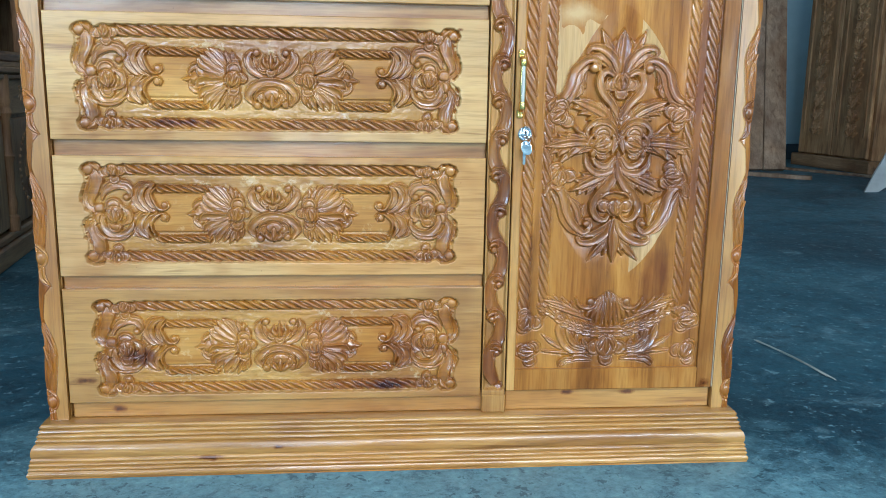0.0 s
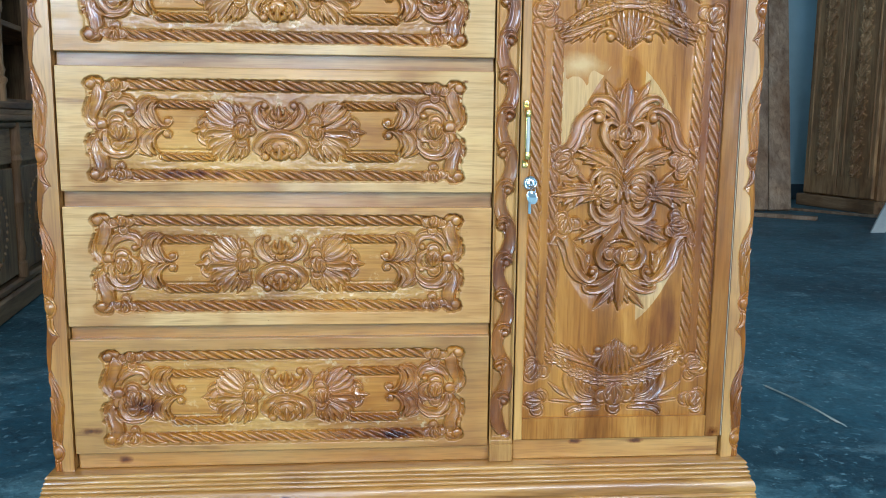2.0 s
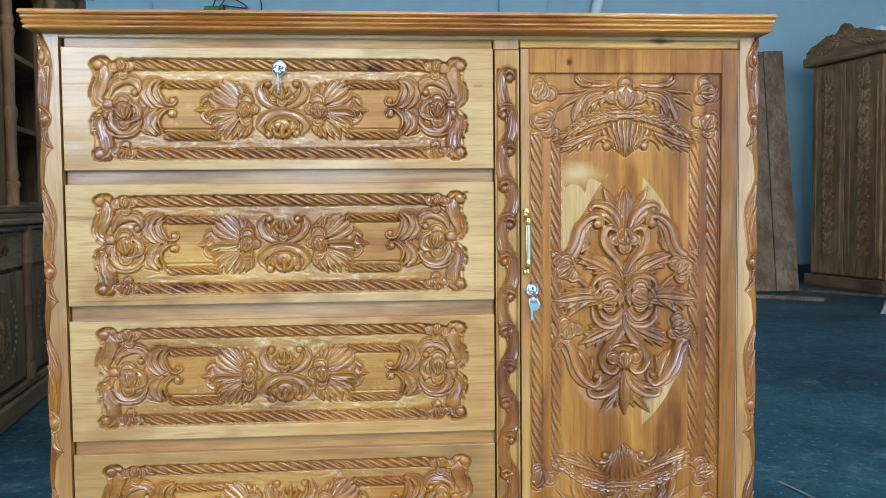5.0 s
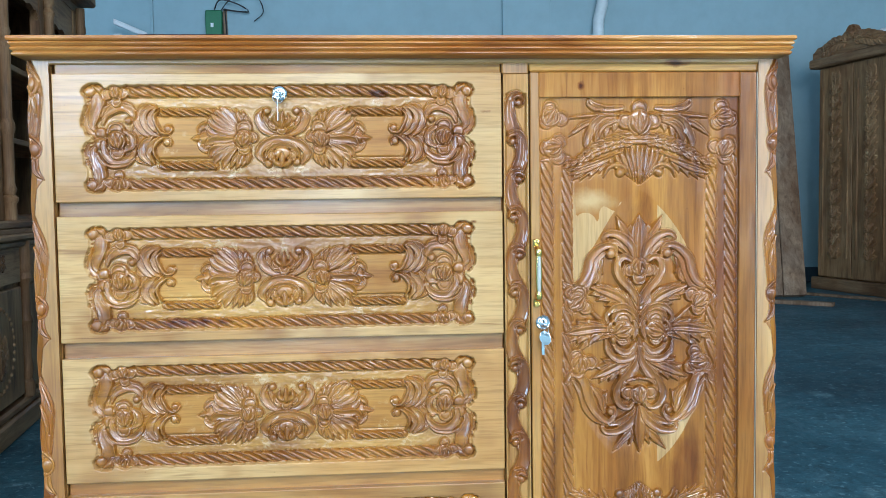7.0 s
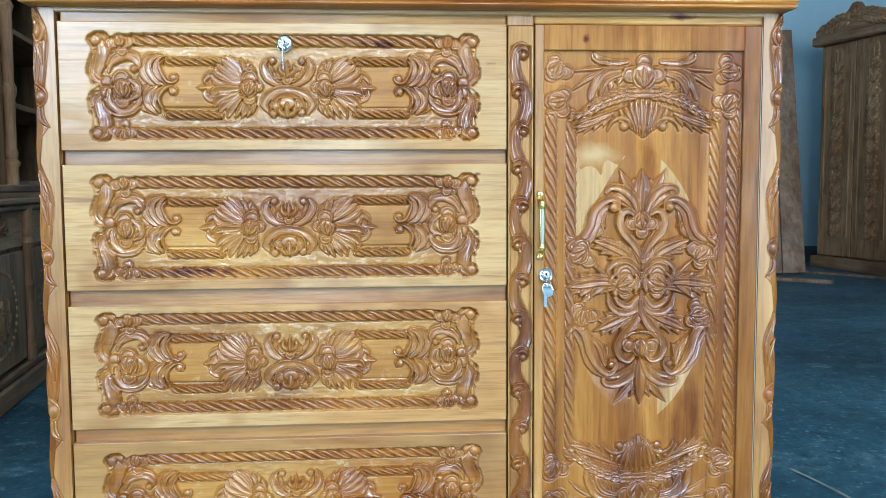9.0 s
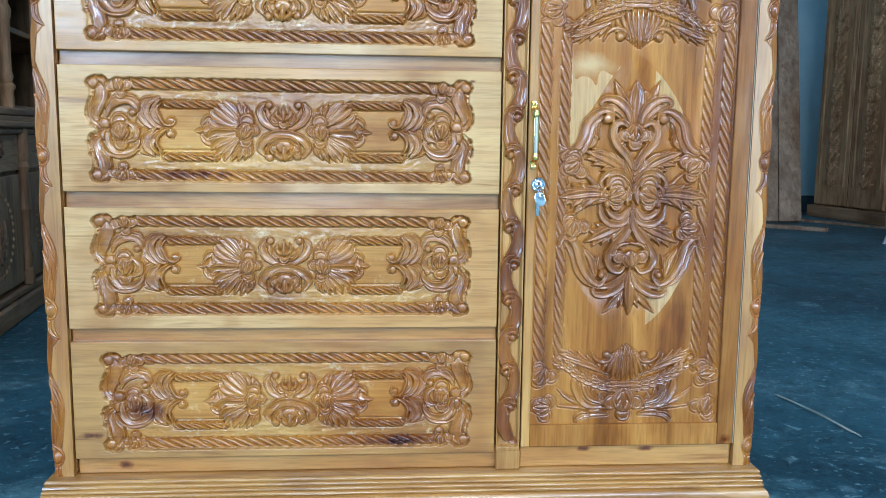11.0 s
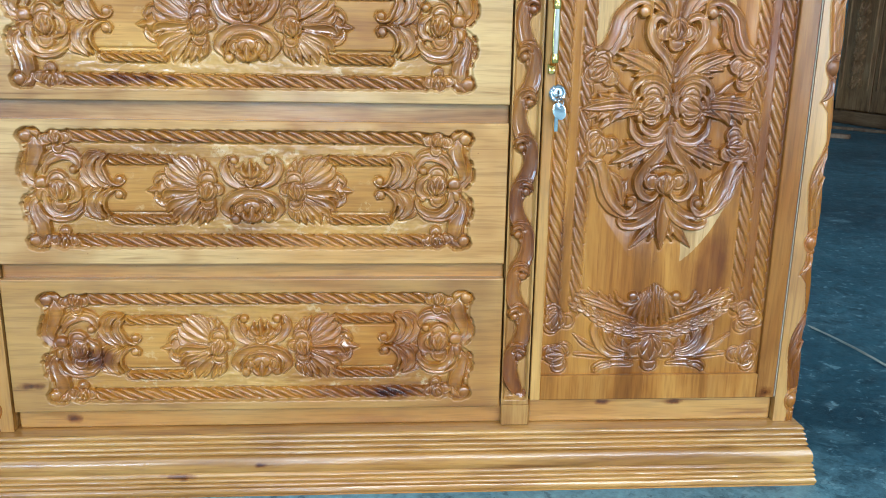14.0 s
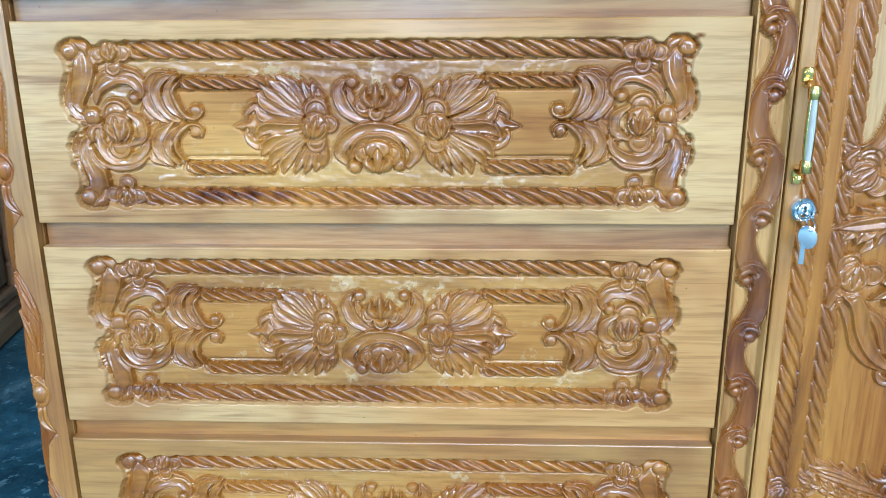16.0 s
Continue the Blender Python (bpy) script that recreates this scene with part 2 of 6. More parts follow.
VINE = ((0.12, 0.034, 0.004), (0.310, 0.118, 0.016), (0.46, 0.215, 0.040))
BASE = ((0.200, 0.090, 0.024), (0.385, 0.208, 0.062), (0.54, 0.330, 0.118))
OLD = ((0.105, 0.050, 0.020), (0.25, 0.138, 0.064), (0.38, 0.230, 0.116))
# paler board for the upper three drawers; the lowest takes board_x
pale_x = wood("varnished_pale_board_level", (0.405, 0.238, 0.094), (0.480, 0.302, 0.134), (0.55, 0.375, 0.184), 0, streak=0.4, stain=0.8, coat=0.75, coat_rough=0.24)
board_x = wood("varnished_board_level", *PALE, 0, streak=0.5, stain=0.6, coat=1.0, coat_rough=0.3)
board_z = wood("varnished_board_upright", *PALE, 2, stain=0.45, coat_rough=0.28)
warm_z = wood("varnished_door_wood", *WARM, 2, stain=0.5, streak=0.65, staves=0.043, coat=0.5, coat_rough=0.2, whole=True, patched=True)
dark_z = wood("heartwood_stile", (0.11, 0.040, 0.009), (0.225, 0.095, 0.022), (0.33, 0.160, 0.045), 2, stain=0.5, streak=0.6, coat=0.3, coat_rough=0.2)
stave_z = wood("stave_rail_wood", (0.17, 0.066, 0.014), (0.345, 0.152, 0.034), (0.46, 0.245, 0.072), 2, stain=0.5, streak=0.5, staves=0.043, coat=0.3, coat_rough=0.2, whole=True)
field_x = wood("smooth_field_wood", (0.26, 0.108, 0.024), (0.41, 0.200, 0.050), (0.52, 0.300, 0.092), 0, stain=0.6, streak=0.6, rough=0.34, coat=0.35, coat_rough=0.28, whole=True, chipped=0.35)
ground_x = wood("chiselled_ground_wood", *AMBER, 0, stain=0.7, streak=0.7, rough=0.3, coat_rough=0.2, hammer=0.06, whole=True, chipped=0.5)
# pale wood of the door's upper-left patch, and painted light on right-hand slopes
pale_lit_z = wood("pale_lit_door_wood", (0.31, 0.175, 0.066), (0.48, 0.310, 0.140), (0.62, 0.450, 0.245), 2, stain=0.4, coat=0.5, coat_rough=0.28, whole=True)
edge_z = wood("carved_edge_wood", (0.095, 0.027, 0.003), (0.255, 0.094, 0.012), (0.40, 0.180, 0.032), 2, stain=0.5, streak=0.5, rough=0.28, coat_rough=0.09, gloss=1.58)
vine_z = wood("dark_stained_vine_wood", *VINE, 2, stain=0.7, streak=0.8, rough=0.28, coat_rough=0.06, gloss=1.72)
warm_x = wood("varnished_cornice_wood", *RUDDY, 0, stain=0.45, coat=0.6, coat_rough=0.24)
plinth_x = wood("varnished_plinth_wood_pale", *BASE, 0, stain=0.3, streak=0.6, coat=0.8, coat_rough=0.2)
carved_x = wood("carved_wood_level", *CARVED, 0, stain=0.6, streak=0.5, rough=0.30, coat_rough=0.075, hammer=0.05, whole=True, gloss=1.72)
carved_z = wood("carved_wood_upright", *CHISELLED, 2, stain=0.6, streak=0.7, rough=0.30, coat=1.0, coat_rough=0.075, hammer=0.08, whole=True, gloss=1.72)
post_z = wood("varnished_post_wood", (0.30, 0.150, 0.045), (0.42, 0.235, 0.080), (0.52, 0.335, 0.135), 2, stain=0.5, streak=0.5, coat=0.6, coat_rough=0.2, whole=True)
amber_x = wood("varnished_top_rail_wood", *AMBER, 0, stain=0.6, streak=0.6, coat=0.5, coat_rough=0.22)
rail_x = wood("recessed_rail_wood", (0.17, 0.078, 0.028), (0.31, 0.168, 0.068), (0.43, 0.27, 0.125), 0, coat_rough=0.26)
old_z = wood("unvarnished_dark_wood", *OLD, 2, coat=0.0, rough=0.6, bump=0.3, knotty=False)
old_x = wood("unvarnished_dark_wood_level", *OLD, 0, coat=0.0, rough=0.6, bump=0.3, knotty=False)
wardrobe_z = wood("dry_brown_wood", (0.115, 0.058, 0.024), (0.28, 0.160, 0.070), (0.42, 0.255, 0.125), 2, coat=0.0, rough=0.6, bump=0.3, knotty=False)
wardrobe_x = wood("dry_brown_wood_level", (0.095, 0.050, 0.024), (0.235, 0.138, 0.068), (0.36, 0.225, 0.120), 0, coat=0.0, rough=0.6, bump=0.3, knotty=False)
plank_z = wood("rough_sawn_plank", (0.115, 0.072, 0.044), (0.235, 0.160, 0.106), (0.33, 0.240, 0.170), 2, coat=0.0, rough=0.75, bump=0.3, knotty=False)
# inside boards near black: the shade within is put into the colour
shadow_box = plain("shaded_cabinet_inside", (0.035, 0.022, 0.015), 0.8)
brass = plain("polished_brass", (0.80, 0.55, 0.16), 0.16, 1.0, 60, 0.15)
ivory = plain("ivory_enamel", (0.47, 0.46, 0.38), 0.2, 0.0, 40, 0.1, coat=1.0)
chrome = plain("chrome", (0.72, 0.74, 0.76), 0.14, 1.0, 80, 0.2)
dark_slot = plain("keyway", (0.02, 0.02, 0.02), 0.4)
wall_paint = plain("pale_blue_wall_paint", (0.33, 0.475, 0.515), 0.6, 0.0, 9, 0.16)
pipe_paint = plain("pale_pipe_paint", (0.74, 0.82, 0.83), 0.45, 0.0, 20, 0.2)
ceiling_paint = plain("grey_ceiling", (0.45, 0.47, 0.48), 0.8, 0.0, 6, 0.2)
green_plastic = plain("green_enamel", (0.02, 0.17, 0.07), 0.4, 0.0, 30, 0.2)
cable_black = plain("black_cable", (0.02, 0.02, 0.022), 0.5)
red_cover = plain("dark_red_cover", (0.10, 0.025, 0.022), 0.45, 0.0, 20, 0.3)
white_paint = plain("white_paint", (0.78, 0.80, 0.80), 0.5)
pale_putty = plain("pale_putty", (0.46, 0.38, 0.27), 0.6, 0.0, 60, 0.4)
straw_mat = plain("straw", (0.42, 0.44, 0.38), 0.7, 0.0, 90, 0.3)
grey_board = plain("grey_board", (0.34, 0.36, 0.34), 0.7, 0.0, 14, 0.35)
skirting_mat = plain("dark_skirting_paint", (0.05, 0.08, 0.10), 0.5, 0.0, 12, 0.3)


def floor_material():
    """Worn blue-green floor paint over concrete: scuffs, pale worn patches, specks and slow gloss changes."""
    m, t, p = material("worn_blue_floor_paint")
    coords = t.nodes.new("ShaderNodeTexCoord")
    big = node(t, "ShaderNodeTexNoise", Scale=1.1, Detail=6.0, Roughness=0.62, Distortion=0.5)
    mid = node(t, "ShaderNodeTexNoise", Scale=6.0, Detail=7.0, Roughness=0.7, Distortion=0.8)
    fine = node(t, "ShaderNodeTexNoise", Scale=70.0, Detail=7.0, Roughness=0.78)
    speck = node(t, "ShaderNodeTexVoronoi", Scale=26.0)
    crack = t.nodes.new("ShaderNodeTexVoronoi")
    crack.feature = "DISTANCE_TO_EDGE"
    crack.inputs["Scale"].default_value = 1.7
    for n in (big, mid, fine, speck, crack):
        t.links.new(coords.outputs["Object"], n.inputs["Vector"])
    c = ramp(t, big.outputs[0], [(0.34, (0.009, 0.041, 0.060)), (0.50, (0.020, 0.078, 0.106)), (0.64, (0.042, 0.122, 0.153))])
    worn = ramp(t, mid.outputs[0], [(0.54, (0, 0, 0)), (0.66, (0.35, 0.35, 0.35)), (0.76, (0.7, 0.7, 0.7))])
    c = mix(t, "MIX", worn, c, (0.21, 0.33, 0.35))
    # the paint is worn and dusty in the passage before the cabinet
    sep = t.nodes.new("ShaderNodeSeparateXYZ")
    t.links.new(coords.outputs["Object"], sep.inputs[0])
    edge = t.nodes.new("ShaderNodeMath")
    edge.operation = "ABSOLUTE"
    t.links.new(sep.outputs[0], edge.inputs[0])
    reach = t.nodes.new("ShaderNodeMath")
    reach.operation = "MULTIPLY_ADD"
    t.links.new(edge.outputs[0], reach.inputs[0])
    reach.inputs[1].default_value = 0.42
    t.links.new(sep.outputs[1], reach.inputs[2])
    rag = t.nodes.new("ShaderNodeMath")
    rag.operation = "MULTIPLY_ADD"
    t.links.new(mid.outputs[0], rag.inputs[0])
    rag.inputs[1].default_value = 0.9
    t.links.new(reach.outputs[0], rag.inputs[2])
    wear = t.nodes.new("ShaderNodeMapRange")
    wear.inputs[1].default_value, wear.inputs[2].default_value, wear.inputs[3].default_value, wear.inputs[4].default_value = 1.96, 2.26, 0.78, 0.0
    t.links.new(rag.outputs[0], wear.inputs[0])
    c = mix(t, "MIX", wear.outputs[0], c, (0.175, 0.335, 0.370))
    mottle = node(t, "ShaderNodeTexNoise", Scale=17.0, Detail=9.0, Roughness=0.80, Distortion=0.6)
    t.links.new(coords.outputs["Object"], mottle.inputs["Vector"])
    c = mix(t, "MULTIPLY", 0.75, c, ramp(t, mottle.outputs[0], [(0.40, (0.36, 0.42, 0.46)), (0.47, (0.9, 0.9, 0.9)), (0.56, (1.05, 1.05, 1.05)), (0.64, (1.5, 1.42, 1.35))]))
    c = mix(t, "MULTIPLY", 0.55, c, ramp(t, fine.outputs[0], [(0.34, (0.35, 0.38, 0.40)), (0.6, (1.2, 1.2, 1.2))]))
    flake = node(t, "ShaderNodeTexNoise", Scale=38.0, Detail=8.0, Roughness=0.68, Distortion=0.3)
    t.links.new(coords.outputs["Object"], flake.inputs["Vector"])
    c = mix(t, "MIX", ramp(t, flake.outputs[0], [(0.395, (0.75, 0.75, 0.75)), (0.425, (0, 0, 0))]), c, (0.020, 0.062, 0.082))
    c = mix(t, "MIX", ramp(t, flake.outputs[0], [(0.585, (0, 0, 0)), (0.62, (0.55, 0.55, 0.55))]), c, (0.20, 0.33, 0.35))
    chips = ramp(t, speck.outputs[0], [(0.0, (0.8, 0.8, 0.8)), (0.07, (0, 0, 0))])
    c = mix(t, "MIX", chips, c, (0.34, 0.40, 0.38))
    t.links.new(c, p.inputs["Base Color"])
    t.links.new(ramp(t, mid.outputs[0], [(0.35, (0.45, 0.45, 0.45)), (0.65, (0.70, 0.70, 0.70))]), p.inputs["Roughness"])
    b = node(t, "ShaderNodeBump", Strength=0.25, Distance=0.004)
    t.links.new(fine.outputs[0], b.inputs["Height"])
    t.links.new(b.outputs[0], p.inputs["Normal"])
    return m


floor_mat = floor_material()


# ---------------------------------------------------------------- mesh helpers
class Shape:
    """Vertices and faces gathered for one mesh."""

    def __init__(self):
        self.v, self.f = [], []

    def add(self, verts, faces):
        k = len(self.v)
        self.v.extend(tuple(map(float, q)) for q in verts)
        self.f.extend(tuple(i + k for i in q) for q in faces)

    def mirrored(self, sx=1, sz=1):
        s = Shape()
        s.v = [(x * sx, y, z * sz) for x, y, z in self.v]
        s.f = [q[::-1] for q in self.f] if sx * sz < 0 else list(self.f)
        return s

    def moved(self, x, y, z):
        s = Shape()
        s.v, s.f = [(a + x, b + y, c + z) for a, b, c in self.v], list(self.f)
        return s

    def join(self, other):
        self.add(other.v, other.f)
        return self

    def mesh(self, name, mat, smooth=True, angle=34):
        me = bpy.data.meshes.new(name)
        me.from_pydata(self.v, [], self.f)
        me.materials.append(mat)
        if smooth:
            me.polygons.foreach_set("use_smooth", [True] * len(me.polygons))
            me.set_sharp_from_angle(angle=radians(angle))
        me.update()
        return me


def part(name, shape, mat, parent=None, label="", at=(0, 0, 0), smooth=True):
    """One mesh object, from a Shape or a ready mesh, under its thing."""
    me = shape if isinstance(shape, bpy.types.Mesh) else shape.mesh(name, mat, smooth)
    ob = new(name, me)
    ob.location = at
    if parent is not None:
        ob.parent = parent
    return tagged(ob, label) if label else ob


def thing(name, label, category, at=(0, 0, 0), turn=0.0, group="", kind=""):
    ob = new(name)
    ob.empty_display_size = 0.1
    ob.location, ob.rotation_euler = at, (0, 0, radians(turn))
    return tagged(ob, label, category, group, kind)


def box(x0, x1, y0, y1, z0, z1, bevel=0.002, shape=None):
    """A block with small bevelled edges."""
    bm = bmesh.new()
    bmesh.ops.create_cube(bm, size=1.0)
    bmesh.ops.transform(bm, verts=bm.verts, matrix=Matrix.LocRotScale(
        ((x0 + x1) / 2, (y0 + y1) / 2, (z0 + z1) / 2), None, (abs(x1 - x0), abs(y1 - y0), abs(z1 - z0))))
    if bevel:
        bmesh.ops.bevel(bm, geom=bm.edges[:], offset=bevel, segments=1, affect="EDGES", profile=0.5)
    bm.verts.index_update()
    s = shape or Shape()
    s.add([q.co for q in bm.verts], [[q.index for q in f.verts] for f in bm.faces])
    bm.free()
    return s


def turned(profile, steps=20, shape=None, at=(0, 0, 0)):
    """A turned piece about the z axis from (radius, height) pairs."""
    s = shape or Shape()
    v, f = [], []
    for r, z in profile:
        v += [(at[0] + r * math.cos(2 * math.pi * k / steps), at[1] + r * math.sin(2 * math.pi * k / steps), at[2] + z) for k in range(steps)]
    for i in range(len(profile) - 1):
        f += [(i * steps + k, i * steps + (k + 1) % steps, (i + 1) * steps + (k + 1) % steps, (i + 1) * steps + k) for k in range(steps)]
    f.append(tuple(range(steps - 1, -1, -1)))
    f.append(tuple((len(profile) - 1) * steps + k for k in range(steps)))
    s.add(v, f)
    return s


def tube(points, radius, steps=8, shape=None):
    """A round rod or wire through points."""
    s = shape or Shape()
    q = curve(points, max(2, 6 * (len(points) - 1) + 1), 3)
    v, f = [], []
    for i, c in enumerate(q):
        d = Vector(q[min(i + 1, len(q) - 1)] - q[max(i - 1, 0)]).normalized()
        a = d.orthogonal().normalized()
        b = d.cross(a)
        v += [tuple(Vector(c) + radius * (a * math.cos(2 * math.pi * k / steps) + b * math.sin(2 * math.pi * k / steps))) for k in range(steps)]
    for i in range(len(q) - 1):
        f += [(i * steps + k, i * steps + (k + 1) % steps, (i + 1) * steps + (k + 1) % steps, (i + 1) * steps + k) for k in range(steps)]
    f += [tuple(range(steps - 1, -1, -1)), tuple((len(q) - 1) * steps + k for k in range(steps))]
    s.add(v, f)
    return s


# ---------------------------------------------------------------- carving tools
# Carvings are cut in millimetres on a board: u to the right, v up, w out of the board towards the room.
RELIEF = 0.86       # how high the carvings stand in their sunk field
PROFILES = {
    "round": ((-1, 0), (-.93, .46), (-.78, .72), (-.45, .93), (0, 1), (.45, .93), (.78, .72), (.93, .46), (1, 0)),
    "strand": ((-1, 0), (-.94, .50), (-.76, .70), (-.45, .85), (-.1, .95), (.25, 1), (.55, .97), (.80, .84), (.95, .55), (1, 0)),
    "flat": ((-1, 0), (-.97, .75), (-.9, .95), (0, 1), (.9, .95), (.97, .75), (1, 0)),
    "gouge": ((-1, 0), (-.96, .60), (-.90, .90), (-.80, 1), (-.66, .95), (-.36, .80), (0, .74), (.36, .80), (.66, .95), (.80, 1), (.90, .90), (.96, .60), (1, 0)),
    "leaf": ((-1, 0), (-.94, .6), (-.60, 1), (-.30, .88), (0, .62), (.30, .88), (.60, 1), (.94, .6), (1, 0)),
    "ridge": ((-1, 0), (-.92, .45), (-.45, .72), (0, 1), (.45, .72), (.92, .45), (1, 0)),
}


class Motif:
    """Strokes and knobs of one carved piece, in millimetres, to be carved into a relief."""

    def __init__(self):
        self.p = []

    def join(self, other, sx=1, sz=1):
        for kind, pts, *rest in other.p:
            self.p.append((kind, [(x * sx, z * sz) for x, z in pts], *rest) if kind == "cut" else (kind, [(pts[0][0] * sx, pts[0][1] * sz)], *rest[:-1], rest[-1] * sx * sz))
        return self


def outline_shape(kind, a):
    """The height of a stroke's section at a, from -1 to 1 across it: 1 at its crest, 0 at its edge."""
    e = np.abs(a)
    if kind == "round":
        return np.sqrt(np.clip(1 - e ** 2, 0, 1))
    if kind == "strand":
        b = np.clip((a - 0.15) / np.where(a > 0.15, 0.85, 1.15), -1, 1)
        return np.sqrt(np.clip(1 - b ** 2, 0, 1))
    if kind == "flat":
        return np.where(e < 0.9, 1.0, np.sqrt(np.clip(1 - ((e - 0.9) / 0.1) ** 2, 0, 1)))
    if kind == "leaf":
        return np.where(e < 0.62, 0.42 + 0.58 * (e / 0.62), np.sqrt(np.clip(1 - ((e - 0.62) / 0.38) ** 2, 0, 1)))
    if kind == "ridge":
        return 1 - 0.9 * e ** 1.2
    if kind == "scoop":
        return np.where(a < -0.75, np.sqrt(np.clip(1 - ((-0.75 - a) / 0.25) ** 2, 0, 1)), 0.12 + 0.88 * np.abs((0.35 - a) / 1.10) ** 2.0 * np.where(a > 0.35, 0.9, 1.0))
    if kind == "coops":
        return outline_shape("scoop", -a)
    return np.where(e < 0.86, 0.42 + 0.58 * (e / 0.86) ** 2.2, np.sqrt(np.clip(1 - ((e - 0.86) / 0.14) ** 2, 0, 1)))


class Relief:
    """A board's face as a fine sheet, carved stroke by stroke; each piece keeps its own part of the sheet. Millimetres, out of the board is up."""

    def __init__(self, u0, u1, v0, v1, step, seed=0):
        self.us, self.vs = np.linspace(u0, u1, int(round((u1 - u0) / step)) + 1), np.linspace(v0, v1, int(round((v1 - v0) / step)) + 1)
        self.gu, self.gv = np.meshgrid(self.us, self.vs)
        self.h = np.zeros_like(self.gu)
        self.owner = np.zeros(self.gu.shape, int)
        self.names = [None]
        self.rng = random.Random(seed)
        self.scale, self.sunk, self.bulge, self.swell = 1.0, -7.4, 1.0, 1.0

    def window(self, pts, margin):
        lo, hi = pts.min(0) - margin, pts.max(0) + margin
        i0, i1 = np.searchsorted(self.us, (lo[0], hi[0]))
        j0, j1 = np.searchsorted(self.vs, (lo[1], hi[1]))
        return slice(j0, j1), slice(i0, i1)

    def lay(self, w, inside, top, rest, reach, number, groove):
        """Lay one surface over the sheet, with a thin cut along its outline."""
        h, owner = self.h[w], self.owner[w]
        ring = ~inside & (rest < reach)
        h[ring] -= groove * (1 - rest[ring] / reach)
        take = inside & (top > h - 3.2)
        h[inside] = np.maximum(top, h - 3.2)[inside]
        owner[take] = number

    def carve(self, name, label, motif, mat, u=0.0, v=0.0, sx=1, sz=1, turn=0.0, size=1.0, groove=3.4):
        self.names.append((name, label, mat))
        number = len(self.names) - 1
        ca, sa = math.cos(radians(turn)), math.sin(radians(turn))
        place = lambda q: np.array([(u + size * (x * sx * ca - z * sz * sa), v + size * (x * sx * sa + z * sz * ca)) for x, z in q])
        lift = self.rng.uniform(-0.35, 0.35)
        for kind, pts, *rest in motif.p:
            if kind == "cut":
                width, height, section = rest
                q = place(pts)
                reach = np.linalg.norm(np.diff(q, axis=0), axis=1).sum()
                q = curve(q, int(max(10, reach / 0.8)))
                n = len(q)
                t = np.linspace(0, 1, n)
                half = np.interp(t, np.linspace(0, 1, len(width)), width) / 2 * size * (self.swell if section in ("gouge", "leaf") else 1.0)
                height = height if isinstance(height, tuple) else (height, height)
                top = np.interp(t, np.linspace(0, 1, len(height)), height) * self.scale + self.sunk + lift
                w = self.window(q, half.max() + 3)
                gu, gv = self.gu[w], self.gv[w]
                if gu.size == 0:
                    continue
                best, where = np.full(gu.shape, 1e9), np.zeros(gu.shape, int)
                for k in range(n):
                    d = (gu - q[k, 0]) ** 2 + (gv - q[k, 1]) ** 2
                    less = d < best
                    best[less], where[less] = d[less], k
                best = np.sqrt(best)
                d = np.gradient(q, axis=0)
                side = np.sign(d[where, 0] * (gv - q[where, 1]) - d[where, 1] * (gu - q[where, 0])) * (sx * sz)
                wide = np.maximum(half[where], 0.4)
                a = side * best / wide
                drop = np.minimum(5.8, 0.7 + 0.80 * wide) * self.bulge
                self.lay(w, best < wide, top[where] - drop * (1 - outline_shape(section, np.clip(a, -1, 1))), best - wide, 1.6, number, groove * 1.15)
            else:
                r, rv, height, flat, spin = rest
                c = place(pts)
                a = radians(spin * (sx * sz) + turn)
                w = self.window(c, max(r, rv) * size + 3)
                x, z = self.gu[w] - c[0, 0], self.gv[w] - c[0, 1]
                if x.size == 0:
                    continue
                x, z = (x * math.cos(a) + z * math.sin(a)) / (r * size), (z * math.cos(a) - x * math.sin(a)) / (rv * size)
                e = np.hypot(x, z)
                drop = min(6.0, 0.6 + 0.70 * min(r, rv)) * self.bulge
                top = height * self.scale + self.sunk + lift - drop * (1 - np.sqrt(np.clip(1 - e ** 2, 0, 1)) ** flat)
                self.lay(w, e < 1, top, (e - 1) * min(r, rv) * size, 1.6, number, groove * 1.15)

    def tidy(self):
        """Give scraps of a piece that lie apart from it, cut off by others, to the piece round them."""
        own = self.owner
        n, m = own.shape
        seen = np.zeros(own.shape, bool)
        groups = {}
        for j0, i0 in zip(*np.nonzero(own)):
            if seen[j0, i0]:
                continue
            k, heap, cells = own[j0, i0], [(j0, i0)], []
            seen[j0, i0] = True
            while heap:
                j, i = heap.pop()
                cells.append((j, i))
                for a, b in ((j + 1, i), (j - 1, i), (j, i + 1), (j, i - 1)):
                    if 0 <= a < n and 0 <= b < m and not seen[a, b] and own[a, b] == k:
                        seen[a, b] = True
                        heap.append((a, b))
            groups.setdefault(k, []).append(cells)
        for k, lots in groups.items():
            most = max(map(len, lots))
            for cells in lots:
                if len(cells) < 0.22 * most:
                    near = collections.Counter(own[a, b] for j, i in cells for a, b in ((j + 1, i), (j - 1, i), (j, i + 1), (j, i - 1)) if 0 <= a < n and 0 <= b < m and own[a, b] != k)
                    to = near.most_common(1)[0][0] if near else 0
                    for j, i in cells:
                        own[j, i] = to

    def pieces(self, u=0.0, v=0.0):
        """The sheet cut apart into its pieces: (name, label, material, mesh), the bare board first with no name."""
        self.tidy()
        pad = np.pad(self.h, 1, mode="edge")
        h = (10 * self.h + 2 * (pad[:-2, 1:-1] + pad[2:, 1:-1] + pad[1:-1, :-2] + pad[1:-1, 2:]) + pad[:-2, :-2] + pad[:-2, 2:] + pad[2:, :-2] + pad[2:, 2:]) / 22
        dv, du = np.gradient(h, self.vs, self.us)
